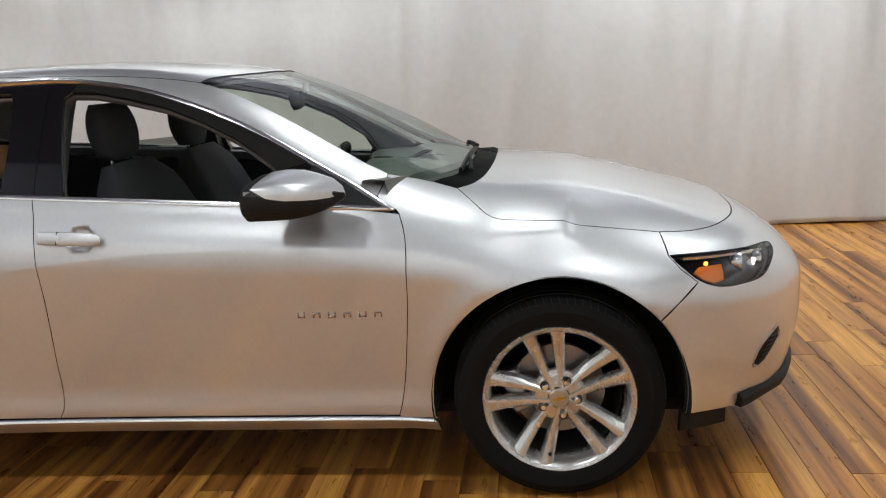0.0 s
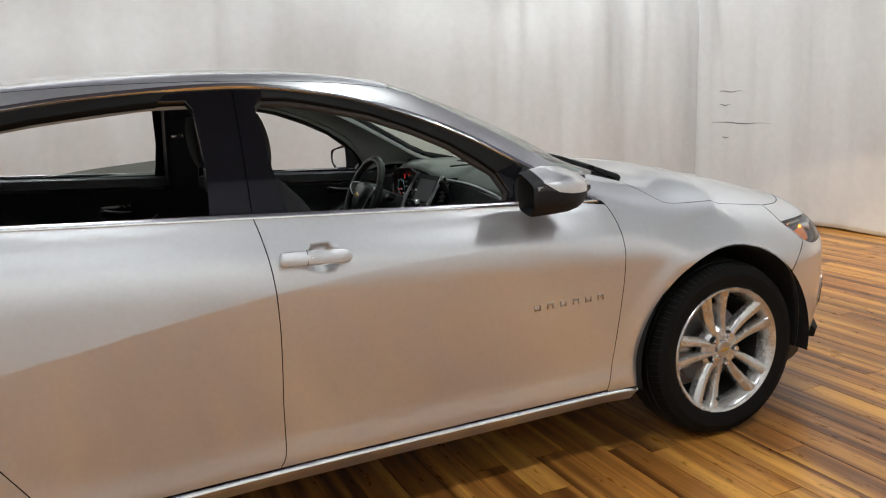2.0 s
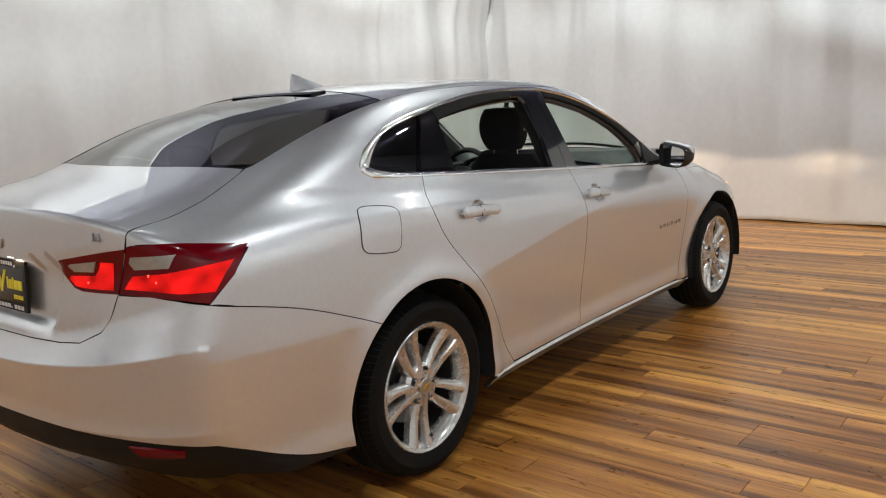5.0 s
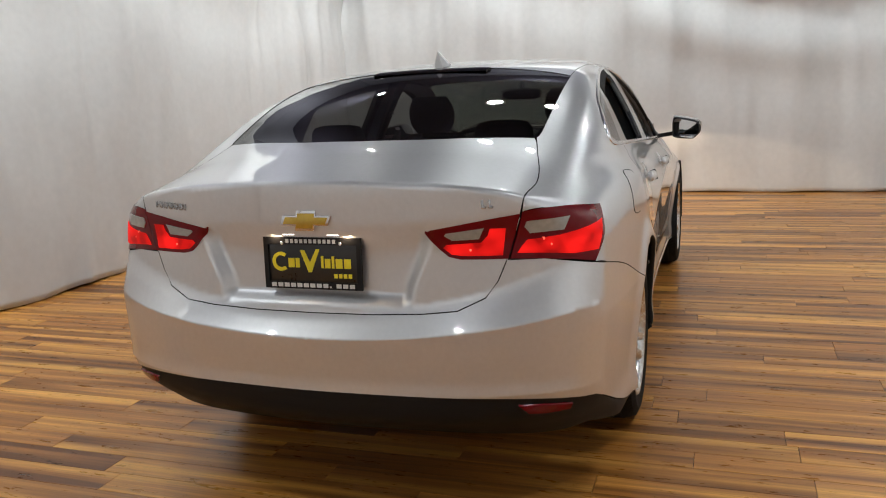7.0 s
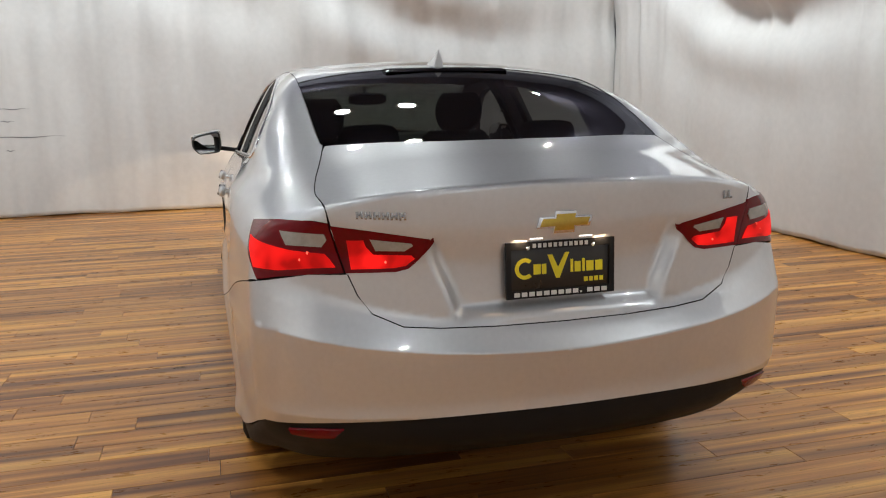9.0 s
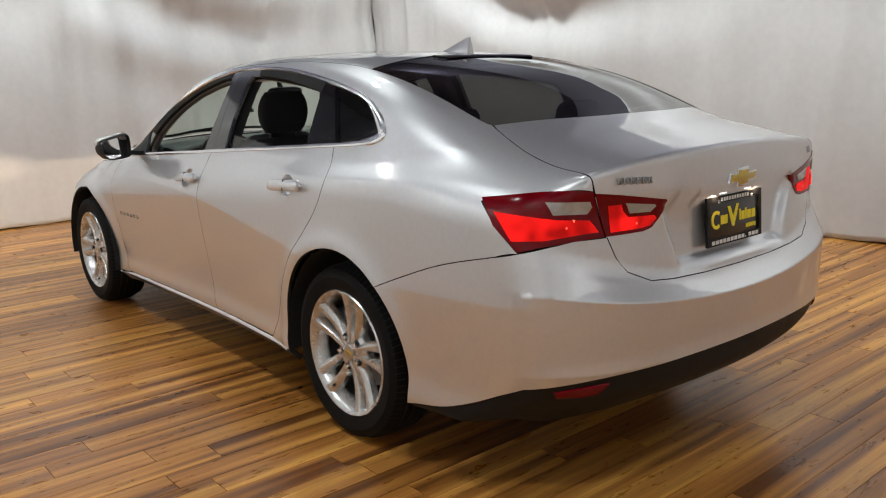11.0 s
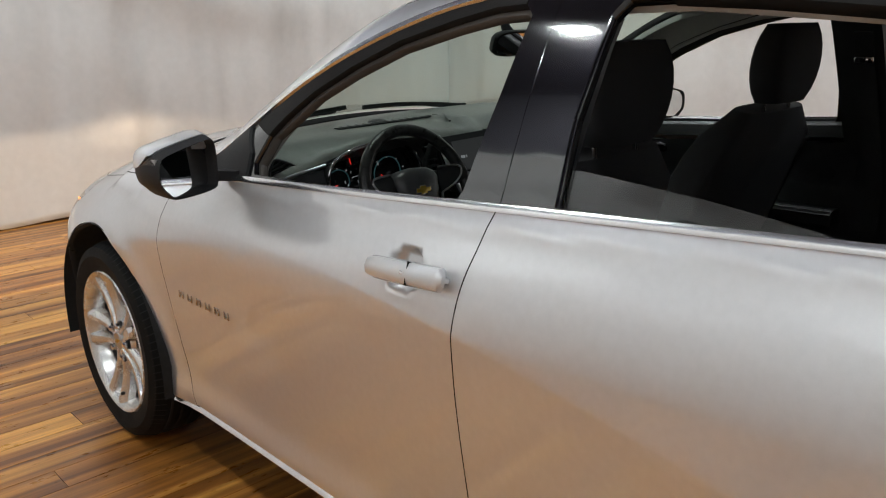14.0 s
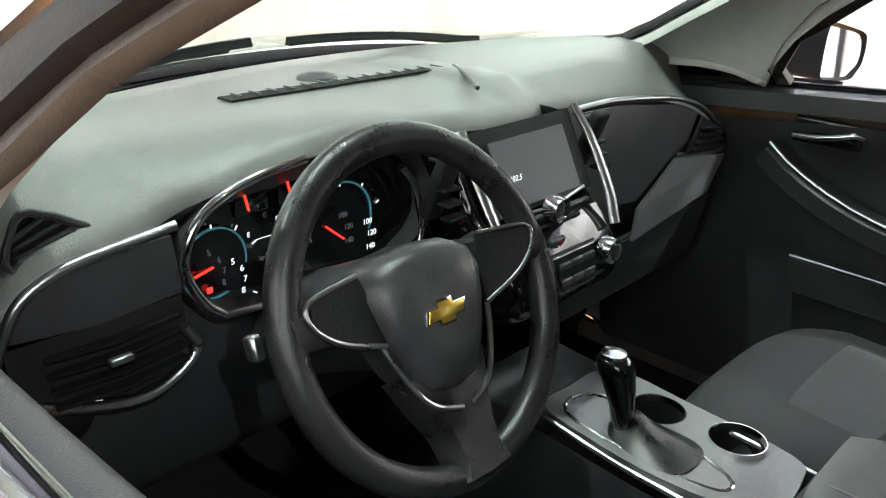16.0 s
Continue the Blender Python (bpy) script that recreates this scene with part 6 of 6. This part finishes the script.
# passenger side
strip("right_sweep", SATIN, [(.645, -.135, .958), (.664, -.25, .951), (.670, -.321, .945), (.670, -.45, .930), (.670, -.54, .914), (.670, -.617, .889), (.668, -.68, .855), (.666, -.722, .826), (.662, -.725, .800), (.656, -.70, .790), (.655, -.60, .802), (.655, -.51, .816)], .0055)
face("right_insert", VINYL, [(.668, -.14, .945), (.674, -.32, .935), (.674, -.52, .907), (.670, -.60, .880), (.664, -.56, .830), (.655, -.48, .812), (.652, -.37, .760), (.640, -.14, .790)], .006)
face("right_vent", DARK, [(.662, -.610, .872), (.658, -.670, .846), (.655, -.712, .820), (.652, -.700, .800), (.651, -.540, .815)], .005)
for k in range(4):
    part("vent_blade", sweep("vent_blade", TRIM, [Vector((.648, -.56 - .012 * k, .818 + .012 * k)), Vector((.648, -.700 + .014 * k, .806 + .013 * k))], [(-.008, -.002), (.008, -.002), (.008, .002), (-.008, .002)]), dash)
face("glove_trim", CONSOLE, [(.652, -.50, .812), (.650, -.705, .783), (.645, -.640, .718), (.640, -.355, .690), (.636, -.355, .752)], .006)
strip("glove_line", SATIN, [(.640, -.15, .700), (.648, -.40, .690), (.660, -.69, .715)], .002)
face("glove_box", VINYL, [(.655, -.15, .690), (.665, -.69, .700), (.690, -.69, .56), (.690, -.15, .56)], .008)


# the whole facia sits a little higher towards the passenger
for ob in dash.children_recursive:
    flat_ = ob.matrix_local == Matrix.Identity(4)
    if flat_ and ob.data.users == 1:
        for v in ob.data.vertices:
            v.co.z += .026 - .020 * v.co.y
            v.co.x -= .004
    else:
        ob.matrix_local = Matrix.Translation((-.004, 0, .026 - .020 * ob.matrix_local.translation.y)) @ ob.matrix_local


# ---- steering wheel ----
def steering_wheel():
    wheel_m = pose(.464, .357, .886, 0, 25, 0)
    sw = part("steering_wheel", None, car, "worn black leather steering wheel", wheel_m)
    ring = [(-.018, .171 * math.cos(a), .171 * math.sin(a)) for a in np.linspace(0, 2 * math.pi, 72, endpoint=False)]
    part("steering_rim", sweep("steering_rim", LEATHER, [Vector(p) for p in ring], round_section(.0165, 14), True, (1, 0, 0)), sw)
    rows = []
    for k, (x, w) in enumerate(((.02, 1.02), (-.012, 1.0), (-.030, .93), (-.040, .80), (-.044, .5))):
        rows.append([(x, a * w + .006, b * w - .006) for a, b in ((.078, .035), (.070, .055), (.045, .068), (0, .072), (-.045, .068), (-.070, .055), (-.078, .035), (-.070, 0), (-.052, -.045), (-.030, -.075), (0, -.082), (.030, -.075), (.052, -.045), (.070, 0))])
    part("airbag_cover", loft("airbag_cover", VINYL, rows, angle=50), sw)
    em2 = [(-.026, -.005), (-.022, .006), (-.009, .006), (-.009, .011), (.010, .011), (.010, .006), (.026, .006), (.022, -.005), (.009, -.005), (.009, -.010), (-.010, -.010), (-.010, -.005)]
    place = Matrix.Translation((-.0435, .008, -.006)) @ Matrix(((0, 0, -1, 0), (-1, 0, 0, 0), (0, 1, 0, 0), (0, 0, 0, 1)))
    part("wheel_emblem_rim", plate("wheel_emblem_rim", CHROME, [(x * 1.12, y * 1.25) for x, y in em2], .0025, place, .0006), sw)
    part("wheel_emblem", plate("wheel_emblem", GOLD, em2, .004, place, .0006), sw, "plain gold cross-shaped emblem")
    for s in (1, -1):
        arm = [[(x - .018 * max(0, y - .06) / .11, s * y, z0 + dz) for x, dz in ((.012, h), (-.014, h * .8), (-.020, 0), (-.014, -h * .8), (.012, -h))] for y, z0, h in ((.060, .016, .040), (.10, .020, .029), (.14, .023, .023), (.171, .026, .024))]
        part("spoke", loft("spoke", LEATHER, arm, angle=40), sw)
        pod = [(-.019, s * .084, .054), (-.030, s * .148, .046), (-.030, s * .151, .024), (-.026, s * .122, .000), (-.019, s * .072, -.018), (-.018, s * .074, .020)]
        b = face("button_pod", TRIM, pod, .005, sw)
        part("pod_trim", sweep("pod_trim", SATIN, smooth_line([(x - .005, y, z) for x, y, z in pod[:5]], 4), round_section(.0026, 8), up=(1, 0, 0)), sw)
        for dy, dz in ((.092, .028), (.128, .028), (.110, .042), (.110, .012), (.110, .028)):
            part("wheel_button", box("wheel_button", VINYL, (.004, .011, .008), (-.020 - .10 * (dy - .07), s * dy, dz), .002), sw)
            part("button_mark", box("button_mark", WHITE, (.0006, .005, .0015), (-.0224 - .10 * (dy - .07), s * dy, dz), 0), sw)
        part("pad_trim", sweep("pad_trim", SATIN, smooth_line([(-.018, s * .080, -.002), (-.022, s * .066, -.045), (-.026, s * .042, -.088), (-.028, s * .006, -.104)], 5), round_section(.0032, 8), up=(1, 0, 0)), sw, "satin silver trim round the pad")
    leg = [[(x - .018 * max(0, -.06 - z) / .11, w * k, z) for x, k in ((.014, 1.1), (-.012, 1), (-.020, .8), (-.022, 0), (-.020, -.8), (-.012, -1), (.014, -1.1))] for w, z in ((.058, -.060), (.046, -.095), (.034, -.125), (.030, -.15), (.038, -.171))]
    part("lower_spoke", loft("lower_spoke", LEATHER, leg, angle=40), sw)
    rows = [[(x, .36 * 0 + c * r, q * r + dz) for c, q in [(math.cos(a), math.sin(a)) for a in np.linspace(0, 2 * math.pi, 20, endpoint=False)]] for x, r, dz in ((.03, .062, 0), (.12, .060, 0), (.26, .062, 0))]
    part("column_shroud", loft("column_shroud", VINYL, rows, angle=50), sw)
    part("stalk", sweep("stalk", TRIM, [Vector((.07, .05, .01)), Vector((.065, .11, .012)), Vector((.05, .158, .020))], [(-.012, -.008), (.012, -.008), (.014, .0), (.012, .008), (-.012, .008), (-.014, 0)]), sw, "indicator stalk")
    part("stalk_tip", box("stalk_tip", SATIN, (.018, .014, .026), (.048, .164, .016), .005), sw)
    part("stalk", sweep("stalk", TRIM, [Vector((.07, -.05, .02)), Vector((.065, -.11, .028)), Vector((.05, -.165, .040))], [(-.014, -.010), (.014, -.010), (.016, .0), (.014, .010), (-.014, .010), (-.016, 0)]), sw, "wiper stalk")
    for k in range(3):
        part("stalk_mark", box("stalk_mark", WHITE, (.001, .004, .012), (.040, -.118 - .012 * k, .032 + .002 * k), 0), sw)


steering_wheel()

# ---- centre console ----
con = part("centre_console", None, car, "black centre console with gear lever", Matrix.Translation((0, 0, .028)))
rows = []
for x, z, w, sunk in ((.62, .60, .115, 0), (.515, .592, .115, 0), (.51, .590, .115, 1), (.35, .577, .112, 1), (.19, .570, .110, 1), (.18, .572, .110, 0), (.16, .572, .110, 0), (-.30, .57, .110, 0)):
    edge_ = [(w + .01, .30), (w, z - .03), (w - .006, z), (w - .022, .530)] if sunk else [(w + .01, .30), (w, z - .03), (w - .008, z - .006), (w - .02, z)]
    rows.append([(x, y, h) for y, h in edge_] + [(x, -y, h) for y, h in edge_[::-1]])
part("console_body", loft("console_body", VINYL, rows, True, 50), con)
face_pts = [(.500, .066, .5885), (.505, .0, .590), (.490, -.092, .589), (.36, -.100, .577), (.215, -.098, .5695), (.185, -.06, .569), (.190, .04, .569), (.30, .080, .575), (.42, .082, .583)]
from mathutils import geometry
tray_line = [(p.x, p.y) for p in smooth_line([(x, y, 0) for x, y, _ in face_pts], 4, True)]
cup_lines = [[(x + .0375 * math.cos(a), y + .0375 * math.sin(a)) for a in np.linspace(0, 2 * math.pi, 28, endpoint=False)] for x, y in ((.388, -.052), (.277, -.066))]
tray_height = lambda x: .5905 + .064 * (x - .36) if x < .36 else .5905 + .06 * (x - .36)
loops, edges_ = [tray_line, *cup_lines], []
flat_pts = []
for lp in loops:
    k0 = len(flat_pts)
    flat_pts += [Vector(p) for p in lp]
    edges_ += [(k0 + k, k0 + (k + 1) % len(lp)) for k in range(len(lp))]
v2, _, f2, *_ = geometry.delaunay_2d_cdt(flat_pts, edges_, [], 0, 1e-7)
tray = bmesh.new()
top_v = [tray.verts.new((p.x, p.y, tray_height(p.x))) for p in v2]
outer_line, cup_arrays = np.array(tray_line), [np.array(c) for c in cup_lines]
for f in f2:
    mid_p = np.array([[sum(v2[i].x for i in f) / len(f), sum(v2[i].y for i in f) / len(f)]])
    if inside(outer_line, mid_p)[0] and not any(inside(c, mid_p)[0] for c in cup_arrays):
        tray.faces.new([top_v[i] for i in f])
rim_e = [e for e in tray.edges if len(e.link_faces) == 1]
walls = bmesh.ops.extrude_edge_only(tray, edges=rim_e)
for v in walls["geom"]:
    if isinstance(v, bmesh.types.BMVert):
        v.co.z -= .012
part("gear_surround", bm_mesh("gear_surround", tray, CONSOLE, 30), con, "satin silver gear lever surround")
gate = [(.47, .058, .596), (.47, -.010, .597), (.38, -.016, .590), (.255, .010, .582), (.25, .045, .581), (.34, .062, .586)]
part("gear_gate", sweep("gear_gate", CHROME, smooth_line(gate, 4, True), round_section(.004, 8), True), con)
part("console_trim", sweep("console_trim", SATIN, smooth_line([(.50, .078, .590), (.36, .084, .578), (.20, .080, .570)], 5), round_section(.004, 8)), con)
part("console_trim", sweep("console_trim", SATIN, smooth_line([(.52, -.090, .592), (.36, -.098, .578), (.18, -.095, .570)], 5), round_section(.004, 8)), con)
part("gear_boot", loft("gear_boot", LEATHER, [[(x + a * r, .024 + b * r * .8, z) for a, b in squared(16, (0, 0), (1, 1), .7)] for x, z, r in ((.350, .588, .062), (.372, .598, .042), (.386, .608, .026), (.392, .618, .018))], angle=60), con)
part("gear_lever", sweep("gear_lever", GLOSS, [Vector((.388, .036, .585)), Vector((.392, .036, .60)), Vector((.396, .036, .625))], round_section(.015, 12)), con)
part("gear_knob", loft("gear_knob", GLOSS, [[(x + a * r, .036 + b * r, z) for a, b in squared(18, (0, 0), (1, .85), .75)] for x, z, r in ((.393, .606, .016), (.398, .632, .0175), (.405, .656, .021), (.413, .680, .0245), (.417, .692, .024), (.419, .698, .019), (.420, .700, .008))], angle=60), con)
part("knob_cap", lathe("knob_cap", CHROME, [(.018, .0), (.017, .004), (0, .005)], 24, "z", (.4195, .036, .6985)), con, "chrome gear knob cap")
part("gear_mark", box("gear_mark", NEEDLE, (.007, .003, .001), (.42, .052, .5895), 0), con)
for x, cy in ((.388, -.052), (.277, -.066)):
    part("cup_holder", lathe("cup_holder", DARK, [(.0, .540), (.034, .540), (.0372, .5905)], 36, "z", (x, cy, 0)), con)
    part("cup_ring", lathe("cup_ring", CHROME, [(.0365, .582), (.037, .5915), (.0385, .5915), (.039, .582)], 36, "z", (x, cy, 0)), con)
rows = []
for t in np.linspace(0, 1, 9):
    x = .145 - .34 * t
    k = 1 if .06 < t < .95 else .82
    rows.append([(x, v, .632 + u) for v, u in squared(24, (0, 0), (.100 * k, .040 * k), .5)])
part("armrest_lid", loft("armrest_lid", ARMREST, rows, angle=60), con, "grey padded armrest")
part("armrest_stitch", sweep("armrest_stitch", STITCH, [Vector((.125 - .03 * t, .07, .6735)) for t in range(11)], round_section(.0012, 6)), con)

# rear-view mirror
rv = part("rear_view_mirror", None, car, "black interior rear-view mirror", pose(.400, .01, 1.264, 0, -15, 8))
part("mirror_shell", loft("mirror_shell", TRIM, [[(x, v * k, u * k) for v, u in squared(28, (0, 0), (.122, .036), .55)] for x, k in ((0, .96), (.006, 1), (.022, .94), (.034, .6))], angle=50), rv)
part("mirror_face", loft("mirror_face", MIRROR, [[(x, v, u) for v, u in squared(28, (0, 0), (.114, .030), .55)] for x in (.0005, -.0012)], angle=50), rv)
part("mirror_stem", sweep("mirror_stem", TRIM, [Vector((.03, 0, .01)), Vector((.06, 0, .03)), Vector((.075, 0, .055))], round_section(.014, 10)), rv)


lay_floor()
